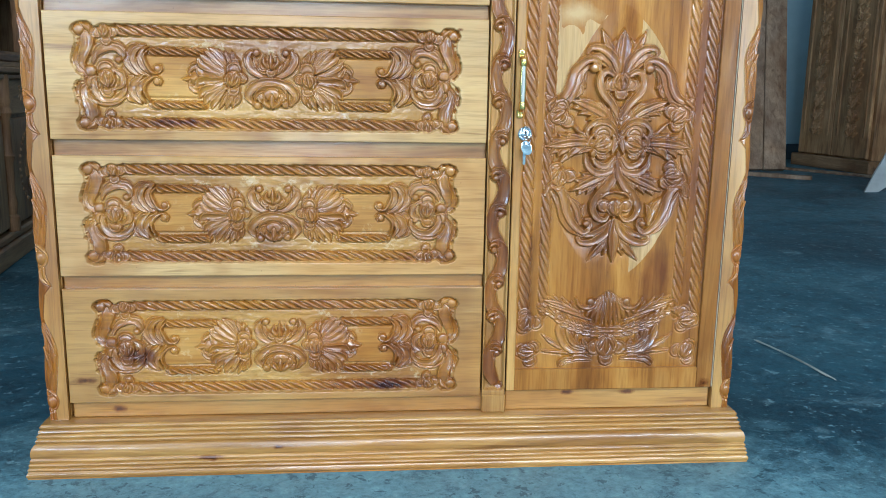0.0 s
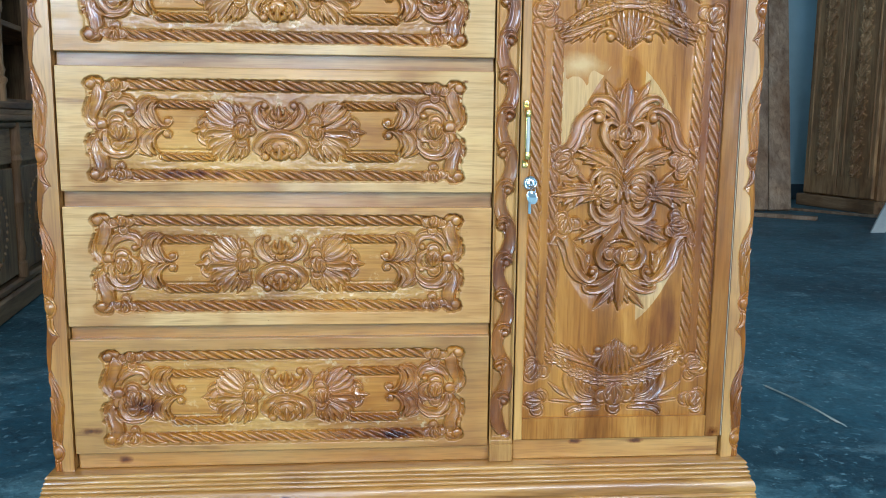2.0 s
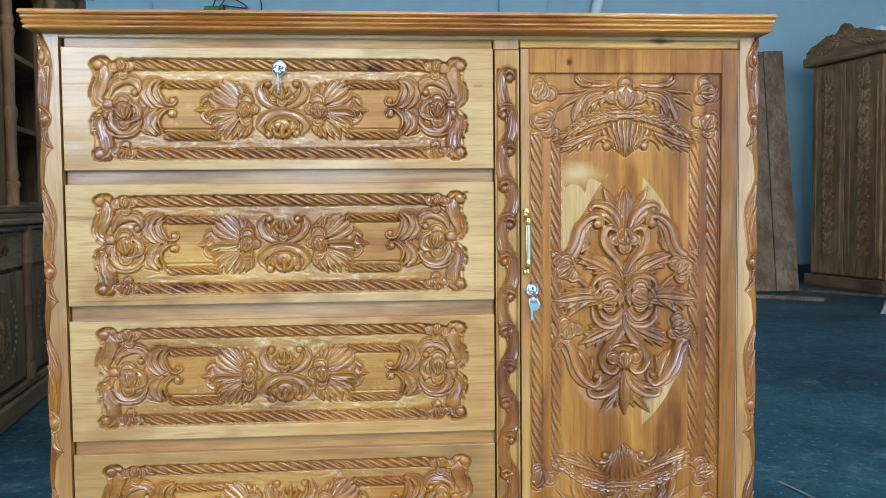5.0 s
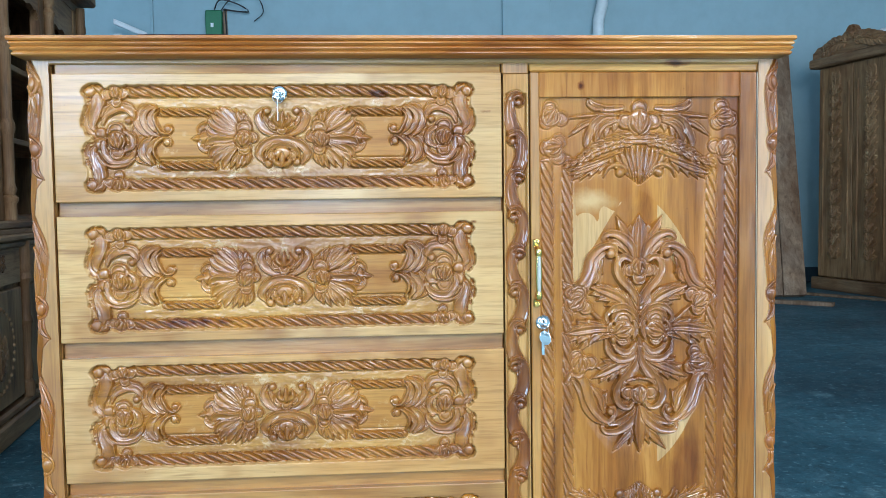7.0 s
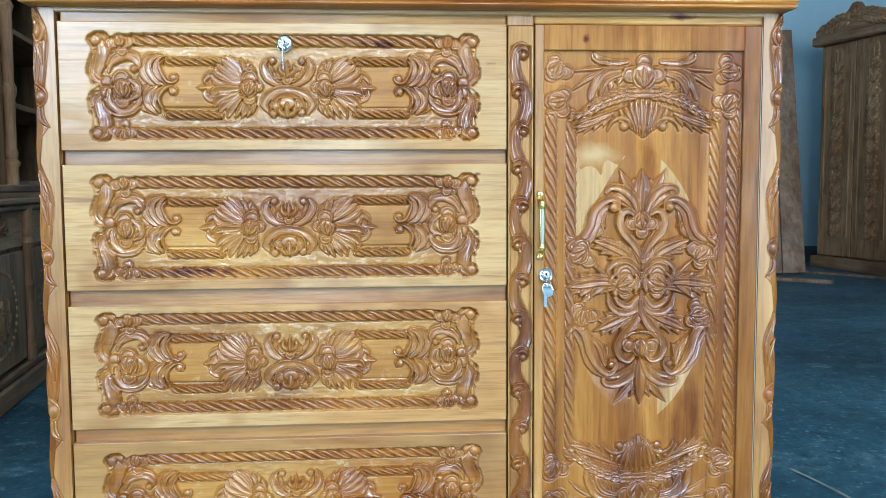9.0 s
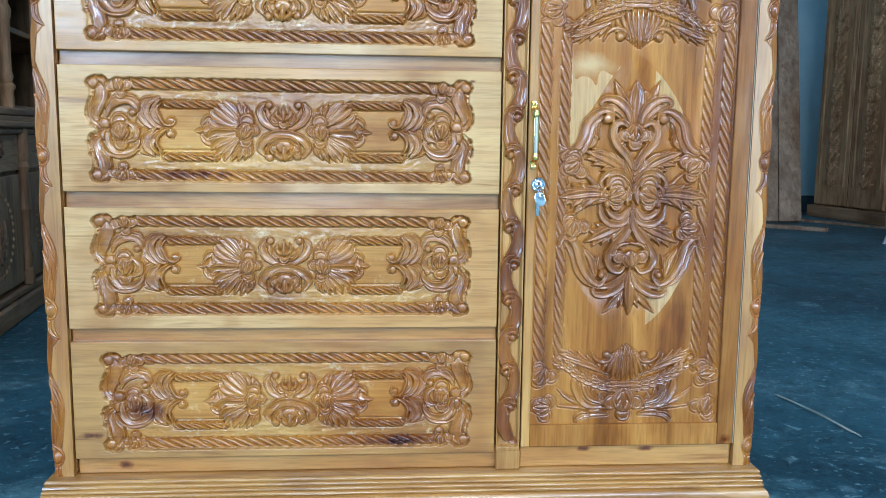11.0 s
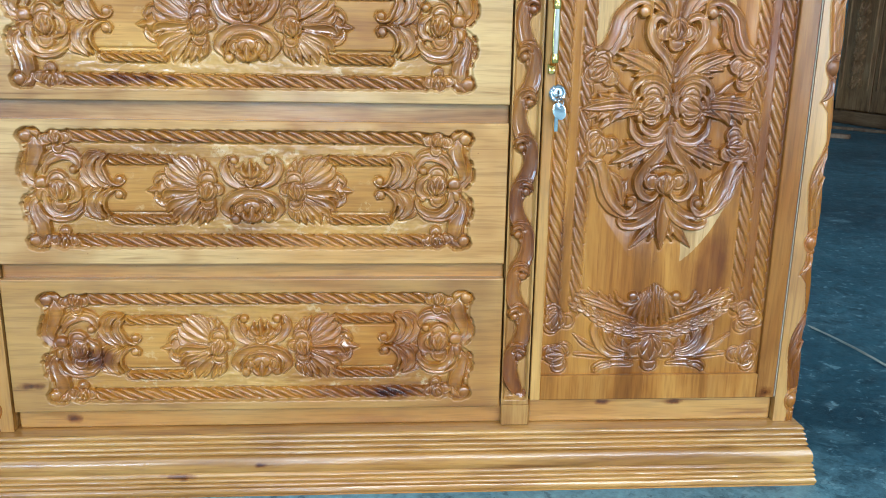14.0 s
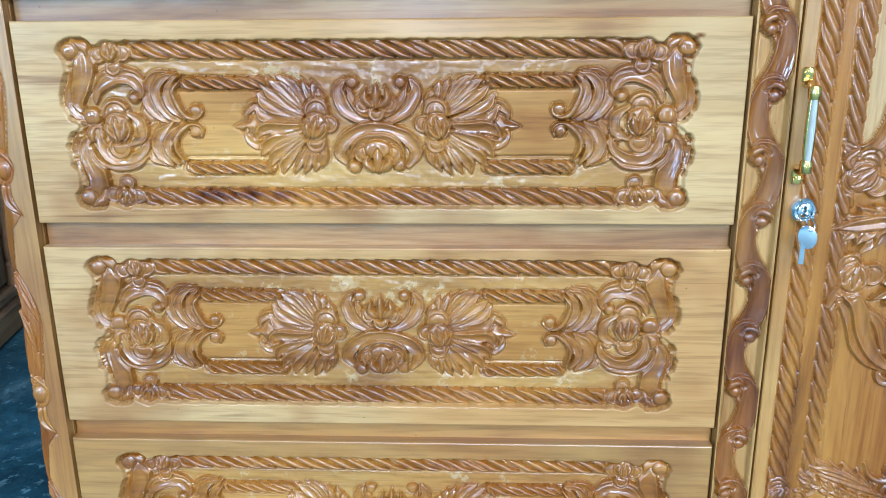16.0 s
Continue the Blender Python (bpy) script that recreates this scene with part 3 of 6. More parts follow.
        nor = np.stack([-du, -np.ones_like(h), -dv], 2)
        nor /= np.linalg.norm(nor, axis=2)[:, :, None]
        co = np.stack([(self.gu + u) / 1000, -h / 1000, (self.gv + v) / 1000], 2).reshape(-1, 3)
        nor, m = nor.reshape(-1, 3), len(self.us)
        own = self.owner[:-1, :-1]
        for k, piece in enumerate(self.names):
            j, i = np.nonzero(own == k)
            if len(j) < 6:
                continue
            f = np.stack([j * m + i, j * m + i + 1, (j + 1) * m + i + 1, (j + 1) * m + i], 1)
            ids, f = np.unique(f, return_inverse=True)
            f = f.reshape(-1, 4)
            me = bpy.data.meshes.new(piece[0] if piece else "board")
            me.vertices.add(len(ids))
            me.vertices.foreach_set("co", co[ids].ravel())
            me.loops.add(f.size)
            me.loops.foreach_set("vertex_index", f.ravel())
            me.polygons.add(len(f))
            me.polygons.foreach_set("loop_start", np.arange(0, f.size, 4))
            me.update(calc_edges=True)
            me.polygons.foreach_set("use_smooth", [True] * len(f))
            me.normals_split_custom_set_from_vertices([tuple(q) for q in nor[ids]])
            if piece:
                me.materials.append(piece[2])
            yield piece, me, -h[j, i]


def curve(points, count, size=2):
    """A smooth line through the points, in even steps."""
    p = np.array(points, float)
    if len(p) == 2:
        return np.linspace(p[0], p[1], count)
    e = np.vstack([2 * p[0] - p[1], p, 2 * p[-1] - p[-2]])
    out = []
    for i in range(1, len(e) - 2):
        for k in np.linspace(0, 1, 12, endpoint=False):
            a, b, c, d = e[i - 1], e[i], e[i + 1], e[i + 2]
            out.append(0.5 * (2 * b + (c - a) * k + (2 * a - 5 * b + 4 * c - d) * k * k + (3 * b - a - 3 * c + d) * k ** 3))
    out = np.array(out + [e[-2]])
    length = np.concatenate([[0], np.cumsum(np.linalg.norm(np.diff(out, axis=0), axis=1))])
    return np.stack([np.interp(np.linspace(0, length[-1], count), length, out[:, k]) for k in range(size)], 1)


def cut(s, points, width, height, kind="round", base=-6.0, count=0, lift=0.0):
    """One stroke of the chisel: a raised band along points, with width and height given at even steps."""
    if isinstance(s, Motif):
        s.p.append(("cut", points, width, height, kind))
        return s
    q0 = np.array(points, float)
    reach = np.linalg.norm(np.diff(q0, axis=0), axis=1).sum()
    count = count or int(min(40, max(8, reach / 3.2)))
    q = curve(points, count)
    d = np.gradient(q, axis=0)
    d /= np.linalg.norm(d, axis=1)[:, None] + 1e-9
    n = np.stack([-d[:, 1], d[:, 0]], 1)
    t = np.linspace(0, 1, count)
    wide = np.interp(t, np.linspace(0, 1, len(width)), width) / 2
    high = np.interp(t, np.linspace(0, 1, len(height)), height) if isinstance(height, tuple) else np.full(count, float(height))
    high = np.where(high > 0, high * RELIEF, high)
    ends = np.minimum(1, np.minimum(t, 1 - t) / 0.08 + 0.25) ** 0.5
    wide, high = wide * (0.35 + 0.65 * ends), high * ends
    prof = PROFILES[kind]
    v, f, m = [], [], len(prof)
    for i in range(count):
        for a, h in prof:
            g = q[i] + n[i] * a * wide[i]
            w = base + lift + (high[i] - base - lift) * h
            v.append((g[0] / 1000, -w / 1000, g[1] / 1000))
    for i in range(count - 1):
        f += [(i * m + k, (i + 1) * m + k, (i + 1) * m + k + 1, i * m + k + 1) for k in range(m - 1)]
    s.add(v, f)
    return s


def boss(s, u, v, r, top, base=-6.0, rv=0.0, turn=0.0, rings=5, steps=16, flat=1.0):
    """A rounded knob; a small flat makes it a cushion."""
    rv = rv or r
    if isinstance(s, Motif):
        s.p.append(("boss", [(u, v)], r, rv, top, flat, turn))
        return s
    top = top * RELIEF if top > 0 else top
    vs, fs = [(u / 1000, -top / 1000, v / 1000)], []
    ca, sa = math.cos(radians(turn)), math.sin(radians(turn))
    for i in range(1, rings + 1):
        a = i / rings * math.pi / 2
        for k in range(steps):
            b = 2 * math.pi * k / steps
            x, z = r * math.sin(a) * math.cos(b), rv * math.sin(a) * math.sin(b)
            vs.append(((u + x * ca - z * sa) / 1000, -(base + (top - base) * max(0.0, math.cos(a)) ** flat) / 1000, (v + x * sa + z * ca) / 1000))
    fs += [(0, 1 + k, 1 + (k + 1) % steps) for k in range(steps)]
    for i in range(rings - 1):
        o, p = 1 + i * steps, 1 + (i + 1) * steps
        fs += [(o + k, p + k, p + (k + 1) % steps, o + (k + 1) % steps) for k in range(steps)]
    s.add(vs, fs)
    return s


def arc(cu, cv, r, a0, a1, n=7, r1=None, squash=1.0):
    """Points on an arc, in degrees, the radius running from r to r1."""
    r1 = r if r1 is None else r1
    out = []
    for k in range(n):
        t = k / (n - 1)
        a, q = radians(a0 + (a1 - a0) * t), r + (r1 - r) * t
        out.append((cu + q * math.cos(a), cv + q * squash * math.sin(a)))
    return out


def volute(s, u, v, r, a0, way, top=4.0, base=-6.0, wide=0.62):
    """A curl that winds in on itself round a knob."""
    cut(s, arc(u, v, r * 0.72, a0, a0 + way * 330, 12, r * 0.40), (r * wide, r * 0.45), (top * 0.8, top), "round", base, 18)
    boss(s, u, v, r * 0.42, top + 1.2, base)


def bud(s, u, v, r, top=5.0, base=-6.0, turn=0.0, petals=3, spread=1.0):
    """A rose: rounded outer petals round a split bud."""
    for k in range(petals):
        a = turn + 90 + 360 * k / petals
        pu, pv = u + spread * r * 0.55 * math.cos(radians(a)), v + spread * r * 0.55 * math.sin(radians(a))
        boss(s, pu, pv, r * 0.50, top * 0.22, base, r * 0.60, a, flat=0.3)
        cut(s, arc(pu, pv, r * 0.42, a - 120, a + 120, 8), (r * 0.14, r * 0.32, r * 0.36, r * 0.32, r * 0.14), top * 0.42, "gouge", base, 14)
    boss(s, u, v, r * 0.62, top * 0.80, base, r * 0.68, turn, flat=0.55)
    for a in (100, 222, 340):
        a += turn
        du, dv = math.cos(radians(a)), math.sin(radians(a))
        q = lambda f, g: (u + (du * f - dv * g) * r, v + (dv * f + du * g) * r)
        cut(s, [q(0.56, -0.34), q(0.46, 0.02), q(0.22, 0.30), q(-0.04, 0.34)], (r * 0.12, r * 0.34, r * 0.36, r * 0.10), (top * 0.5, top * 1.02, top * 1.12, top * 0.9), "ridge", 0.0, 10)
    cut(s, [(u - r * 0.10, v + r * 0.16), (u, v), (u + r * 0.06, v - r * 0.20)], (r * 0.06, r * 0.30, r * 0.06), (top, top * 1.3, top), "ridge", 0.0, 8)


def acanthus(s, points, wide, lobes=4, top=4.0, base=-6.0, sides=(1, -1), lean=38, stem=0.3):
    """A lobed leaf along a curve: broad lapping lobes on either side of its rib, ending in points."""
    q = curve(points, 24)
    d = np.gradient(q, axis=0)
    d /= np.linalg.norm(d, axis=1)[:, None]
    cut(s, points, (wide * 0.35, wide * 0.75, wide * 0.85, wide * 0.6, wide * 0.1), base + 4.0, "flat", base)
    for side in sides:
        for k in range(lobes):
            i = int(2 + k * 18 / max(1, lobes))
            size = wide * (0.66 + 0.5 * math.sin(math.pi * (k + 1) / (lobes + 1.2)))
            a = math.atan2(d[i][1], d[i][0]) + side * radians(lean)
            tip = (q[i][0] + size * math.cos(a), q[i][1] + size * math.sin(a))
            e = a + side * 0.42
            mid = (q[i][0] + size * 0.52 * math.cos(e), q[i][1] + size * 0.52 * math.sin(e))
            cut(s, [tuple(q[i]), mid, tip], (size * 0.32, size * 0.64, size * 0.72, size * 0.48, size * 0.05), (top * 0.6, top, top, top * 0.7, 0.2), "leaf", base, 10)
    cut(s, points, (wide * stem * 1.1, wide * stem, wide * stem * 0.8, wide * 0.10), (top * 1.15, top * 1.2, top, 0.8), "ridge", base)


def rope(length, wide, pitch, top=3.5, base=-6.0, level=True, way=-1, s=None, steep=1.0):
    """A twisted cord from 0 to length, as slanting strands that lap one another between straight edges."""
    s = s or Shape()
    k = -pitch * 1.2
    rng = random.Random(int(length * 7 + wide))
    lay = (lambda q: q) if level else (lambda q: [(-y, x) for x, y in q])
    cut(s, lay([(0, 0), (length, 0)]), (wide, wide), top * 0.12, "round", base, 24)
    while k < length - pitch * 0.4:
        j = rng.uniform(-0.10, 0.10) * pitch
        run = pitch * steep * rng.uniform(1.65, 1.9)
        p = [(k + j, -way * wide * 0.48), (k + j + run * 0.30, -way * wide * 0.27), (k + j + run * 0.70, way * wide * 0.27), (k + j + run, way * wide * 0.48)]
        p = [(min(max(x, 0.5), length - 0.5), y) for x, y in p]
        if abs(p[0][0] - p[3][0]) > pitch * 0.5:
            cut(s, lay(p), (pitch * 0.16, pitch * 0.42 / steep, pitch * 0.52 / steep, pitch * 0.42 / steep, pitch * 0.16), (top * 0.3, top, top * 1.15, top, top * 0.3), "strand", base, 14)
        k += pitch * rng.uniform(0.92, 1.08)
    return s


def frond(s, axis, tips, wide, top=5.0):
    """A pointed leaf along an axis with side lobes that end at the tips given."""
    q = curve(axis, 24)
    cut(s, axis, (wide * 0.9, wide * 1.7, wide * 1.9, wide * 1.1, 1.5), top * 0.55, "flat", -8)
    for u, v in tips:
        i = int(np.argmin(np.hypot(q[:, 0] - u, q[:, 1] - v)))
        a = q[max(0, i - 9)]
        d = q[max(1, i - 8)] - q[max(0, i - 9)]
        d = d / (np.linalg.norm(d) + 1e-9)
        far = math.hypot(u - a[0], v - a[1])
        mid = (a[0] * 0.45 + u * 0.55 + d[0] * far * 0.14, a[1] * 0.45 + v * 0.55 + d[1] * far * 0.14)
        cut(s, [tuple(a), mid, (u, v)], (wide * 0.4, wide * 0.75, wide * 0.85, wide * 0.62, 1.2), (top * 0.8, top, top * 0.95, top * 0.8, top * 0.35), "leaf", -8)
    cut(s, axis, (wide * 0.5, wide * 0.7, wide * 0.9, wide * 0.75, 1.2), (top, top * 1.1, top * 1.1, top, top * 0.4), "leaf", -8)


def split_bud(s, u, v, r, turn=0.0, top=6.0):
    """A rounded bud opened by three narrow petals that spring from its foot."""
    boss(s, u, v, r, top * 0.85, -8, r * 1.05, turn, flat=0.6)
    ca, sa = math.cos(radians(turn)), math.sin(radians(turn))
    q = lambda x, y: (u + r * (x * ca - y * sa), v + r * (x * sa + y * ca))
    for x, y in ((-0.62, 0.40), (0.62, 0.40), (0.0, 0.78)):
        cut(s, [q(0, -0.85), q(x * 0.85, y * 0.3 - 0.3), q(x, y)], (r * 0.16, r * 0.5, r * 0.46, 1), (top * 0.9, top * 1.08, top * 1.1, top * 0.8), "ridge", -8)


def dish(s, u, v, r, top=3.4):
    """A round petal, hollowed inside its rim."""
    boss(s, u, v, r, top, -8, flat=0.3)
    boss(s, u, v, r * 0.62, top - 1.1, -8, flat=0.25)


# ---------------------------------------------------------------- the hall
def slab(name, label, x0, x1, y0, y1, z0, z1, mat, category):
    return tagged(part(name, box(x0, x1, y0, y1, z0, z1, 0), mat, smooth=False), label, category, kind="structure")


HX0, HX1, HY0, HY1, HZ = -6.0, 4.75, -5.0, 7.5, 4.2
floor = slab("floor", "worn blue-green painted concrete floor with pale scuffs", HX0 - 0.3, HX1 + 0.3, HY0 - 0.3, HY1 + 0.3, -0.2, 0.0, floor_mat, "floor")
roof = Shape()
# the open strip in the roof is unseen, added to let light in
for rx0, rx1, ry0, ry1 in ((HX0 - 0.3, HX1 + 0.3, HY0 - 0.3, -4.0), (HX0 - 0.3, HX1 + 0.3, -1.6, HY1 + 0.3), (HX0 - 0.3, -3.5, -4.0, -1.6), (2.5, HX1 + 0.3, -4.0, -1.6)):
    box(rx0, rx1, ry0, ry1, HZ, HZ + 0.15, 0, roof)
tagged(part("ceiling", roof, ceiling_paint, smooth=False), "plain grey ceiling with an unseen open strip added for light", "ceiling", kind="structure")
slab("wall_north", "pale blue painted plaster wall", HX0 - 0.3, HX1 + 0.3, HY1, HY1 + 0.25, 0, HZ, wall_paint, "wall")
slab("wall_east", "pale blue painted plaster wall", HX1, HX1 + 0.25, HY0, HY1, 0, HZ, wall_paint, "wall")
slab("wall_west", "pale blue painted plaster wall", HX0 - 0.25, HX0, HY0, HY1, 0, HZ, wall_paint, "wall")


def wall_with_openings(name, y, openings):
    """A wall along x, cut by openings (x0, x1, z0, z1) in order of x."""
    s, x = Shape(), HX0
    head = 3.30
    for x0, x1, z0, z1 in openings:
        box(x, x0, y - 0.25, y, 0, head, 0, s)
        if z0 > 0:
            box(x0, x1, y - 0.25, y, 0, z0, 0, s)
        box(x0, x1, y - 0.25, y, z1, head, 0, s)
        x = x1
    box(x, HX1, y - 0.25, y, 0, head, 0, s)
    # an unseen high slot, added to let in fill light, runs above the openings
    box(HX0, -1.0, y - 0.25, y, head, HZ, 0, s)
    box(-1.0, HX1, y - 0.25, y, 4.10, HZ, 0, s)
    return tagged(part(name, s, wall_paint, smooth=False), "pale blue wall behind the view with openings added for light", "wall", kind="structure")


wall_with_openings("wall_south", HY0, [(-5.8, -4.5, 0.4, 2.3), (-3.3, -2.1, 1.6, 2.7), (-0.75, -0.25, 0.0, 2.3), (1.35, 1.80, 0.8, 1.7), (3.7, 4.6, 0.0, 2.4)])
yard = Shape()
yard.add([(-200, -200, -0.06), (200, -200, -0.06), (200, 200, -0.06), (-200, 200, -0.06)], [(0, 1, 2, 3)])
tagged(part("ground", yard, plain("dusty_ground", (0.30, 0.26, 0.21), 0.9, 0.0, 0.8, 0.4), smooth=False), "dusty yard ground outside the workshop", "ground", kind="structure")
tagged(part("baseboard", box(HX0, HX1, HY1 - 0.02, HY1, 0.001, 0.14, 0.003), skirting_mat), "dark painted skirting along the blue wall", "skirting", kind="structure")
# a pilaster and thin conduits on the far wall
tagged(part("trim", box(1.09, 1.52, HY1 - 0.05, HY1, 0.14, HZ, 0.004), wall_paint), "shallow pilaster on the blue wall", "pilaster", kind="structure")


# ---------------------------------------------------------------- the carved cabinet
FRONT = 1.38            # the plane of the drawer faces
DEEP = 1.80             # the cabinet's back
cabinet = thing("carved_cabinet", "honey-varnished carved wooden cabinet with four drawers and a door", "cabinet", (0.077, 1.59, 0))
CX, CY = 0.077, 1.59


def cab(name, shape, mat, label="", parent=None, at=(0, 0, 0)):
    """A part given in world metres, set under the cabinet."""
    return part(name, shape.moved(-CX, -CY, 0), mat, parent or cabinet, label, at)


cab("back_board", box(-0.505, 0.660, DEEP - 0.012, DEEP, 0.085, 1.0), board_z)
cab("side_panel", box(-0.508, -0.488, FRONT + 0.03, DEEP - 0.012, 0.085, 1.0), board_z)
cab("side_panel", box(0.642, 0.662, FRONT + 0.03, DEEP - 0.012, 0.085, 1.0), board_z)
cab("bottom_board", box(-0.488, 0.642, FRONT + 0.03, DEEP - 0.012, 0.085, 0.100), board_x)
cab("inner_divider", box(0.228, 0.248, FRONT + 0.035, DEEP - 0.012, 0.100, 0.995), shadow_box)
cab("top_board", box(-0.505, 0.660, FRONT, DEEP, 0.990, 1.0), board_x)


def swept(profile, x0, x1, y0, y1):
    """A moulding carried round the left side, front and right side; profile of (out, z) from bottom to top."""
    s, v, f, n = Shape(), [], [], len(profile)
    rng = random.Random(4)
    xs = np.linspace(0, 1, 25)
    lines = []
    lines.append([(x0 - o, y1, z) for o, z in profile])
    for t in xs:
        row = []
        for o, z in profile:
            a, b = x0 - o, x1 + o
            j = rng.uniform(-0.0005, 0.0005)
            row.append((a + (b - a) * t, y0 - o + j, z + j * 0.6))
        lines.append(row)
    lines.append([(x1 + o, y1, z) for o, z in profile])
    for row in lines:
        v += row
    for i in range(len(lines) - 1):
        f += [(i * n + k, (i + 1) * n + k, (i + 1) * n + k + 1, i * n + k + 1) for k in range(n - 1)]
    s.add(v, f)
    # lids above and below
    for k in (0, n - 1):
        o, z = profile[k]
        q = [(x0 - o, y0 - o, z), (x1 + o, y0 - o, z), (x1 + o, y1, z), (x0 - o, y1, z)]
        s.add(q, [(0, 1, 2, 3) if k else (3, 2, 1, 0)])
    return s


def reed(o, z0, z1, out, n=5):
    """A half-round bead of a moulding between two heights."""
    return [(o + out * math.sin(math.pi * k / n), z0 + (z1 - z0) * k / n) for k in range(n + 1)]


plinth = [(0.034, 0.0)] + reed(0.0325, 0.001, 0.012, 0.0025) + reed(0.0310, 0.0125, 0.019, 0.0022) + reed(0.0295, 0.0195, 0.026, 0.0022) + reed(0.0280, 0.0265, 0.033, 0.0020)
plinth += [(0.0270, 0.034), (0.0285, 0.0365), (0.0286, 0.044), (0.0268, 0.051), (0.0235, 0.0555), (0.0215, 0.057)]
plinth += reed(0.0195, 0.0575, 0.0645, 0.0024) + reed(0.0175, 0.065, 0.072, 0.0024) + reed(0.0155, 0.0725, 0.0795, 0.0024) + reed(0.0135, 0.080, 0.087, 0.0022) + [(0.012, 0.088)]
cab("plinth", swept(plinth, -0.508, 0.662, 1.376, DEEP), plinth_x, "moulded reeded base")
cornice = [(0.000, 0.997), (0.006, 0.998)] + reed(0.0135, 0.999, 1.0055, 0.0030) + reed(0.0150, 1.0065, 1.013, 0.0030) + reed(0.0170, 1.0140, 1.0205, 0.0026) + [(0.0205, 1.0215), (0.0220, 1.0235), (0.0210, 1.028), (0.0, 1.0285)]
cab("cornice", swept(cornice, -0.508, 0.662, 1.368, DEEP), warm_x, "moulded reeded top edge")

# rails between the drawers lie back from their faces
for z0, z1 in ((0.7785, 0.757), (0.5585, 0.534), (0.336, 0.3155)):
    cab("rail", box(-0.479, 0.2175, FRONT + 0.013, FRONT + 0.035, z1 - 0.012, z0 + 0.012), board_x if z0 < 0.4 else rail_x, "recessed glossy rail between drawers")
cab("rail", box(-0.477, 0.222, FRONT + 0.010, FRONT + 0.035, 0.0885, 0.125), board_x)
cab("top_rail", box(-0.4745, 0.2155, FRONT + 0.004, FRONT + 0.030, 0.965, 0.9965), amber_x)
cab("top_rail", box(0.2615, 0.637, FRONT + 0.004, FRONT + 0.030, 0.978, 0.9965), amber_x)
cab("bottom_rail", box(0.2615, 0.634, FRONT + 0.008, FRONT + 0.030, 0.0885, 0.126), board_x)
cab("corner_block", box(0.217, 0.260, FRONT + 0.001, FRONT + 0.030, 0.9735, 0.9965), board_z)


# ---- drawers
PX, PZ = 0.905, 0.895       # the pattern's grid in millimetres


def at(x, y):
    """From the carver's drawing grid to millimetres about the drawer's middle."""
    return ((x - 495) * PX, (190 - y) * PZ)


def drawer_end():
    """The end piece of a drawer's carving: a bracket and a C scroll above, and the same below."""
    out = []
    for top in (1, -1):
        s = Motif()
        out.append(("scroll_bracket", s))
        m = lambda *pts: [at(x, 190 - top * (190 - y)) for x, y in pts]
        cut(s, m((172, 122), (174, 138), (168, 154), (168, 170), (180, 184), (198, 190)), (10, 13, 13, 13, 11, 4), (4, 4.6, 4.6, 4.6, 4, 2), "gouge", -6)
        cut(s, m((185, 108), (187, 122), (185, 138), (178, 154), (175, 168), (184, 180)), (17, 21, 21, 17, 12, 4), (6, 7, 7, 6.4, 5, 2), "gouge", -6)
        cut(s, m((165, 108), (176, 103), (188, 107), (192, 116)), (6, 9, 9, 5), (4, 6, 6, 4), "round", -6)
        boss(s, *m((172, 110))[0], 8.5, 7, -6, flat=0.6)
        boss(s, *m((188, 180.5))[0], 9.2, 4.6, flat=0.6)
    s = Motif()
    out.append(("c_scroll", s))
    cut(s, [(-274, 22), (-268, 37), (-250, 47), (-235, 45), (-228, 34), (-234, 25)], (4, 12, 15, 15, 12, 5), (2, 4.5, 5, 5, 4.5, 3), "gouge")
    cut(s, [(-276, 34), (-266, 49), (-249, 55), (-232, 52), (-223, 42)], (2, 5, 6, 5, 2), (1, 3, 3, 3, 1), "round")
    boss(s, *(-235, 27), 6, 5.5)
    s = Motif()
    out.append(("c_scroll", s))
    cut(s, [(-274, -5), (-271, -22), (-258, -34), (-241, -33), (-229, -23), (-227, -12), (-234, -8)], (4, 12, 15, 15, 12, 8, 4), (2, 4.5, 5, 5, 4.5, 4, 3), "gouge")
    cut(s, [(-283, -20), (-278, -33), (-262, -43), (-240, -41), (-226, -30)], (2, 5, 6, 5, 2), (1, 3, 3, 3, 1), "round")
    boss(s, *(-234, -11), 5.5, 5.5)
    return out


def drawer_end_rose():
    s = Motif()
    u, v = at(214, 189)
    dish(s, u, v + 15, 14.5, 4.6)
    dish(s, u, v - 18, 12, 4.2)
    cut(s, [(u + 12, v + 15), (u + 24, v + 6), (u + 24, v - 8), (u + 12, v - 16)], (5, 11, 11, 5), (3, 4.6, 4.6, 3), "gouge")
    split_bud(s, u, v, 14, 8, 7)
    return s


def corner_flower():
    s = Motif()
    for u, v in ((-12, -2), (12, 0), (2, -13)):
        dish(s, u, v, 8.5, 4.4)
    split_bud(s, 0, 1, 10, 10, 6.4)
    return s


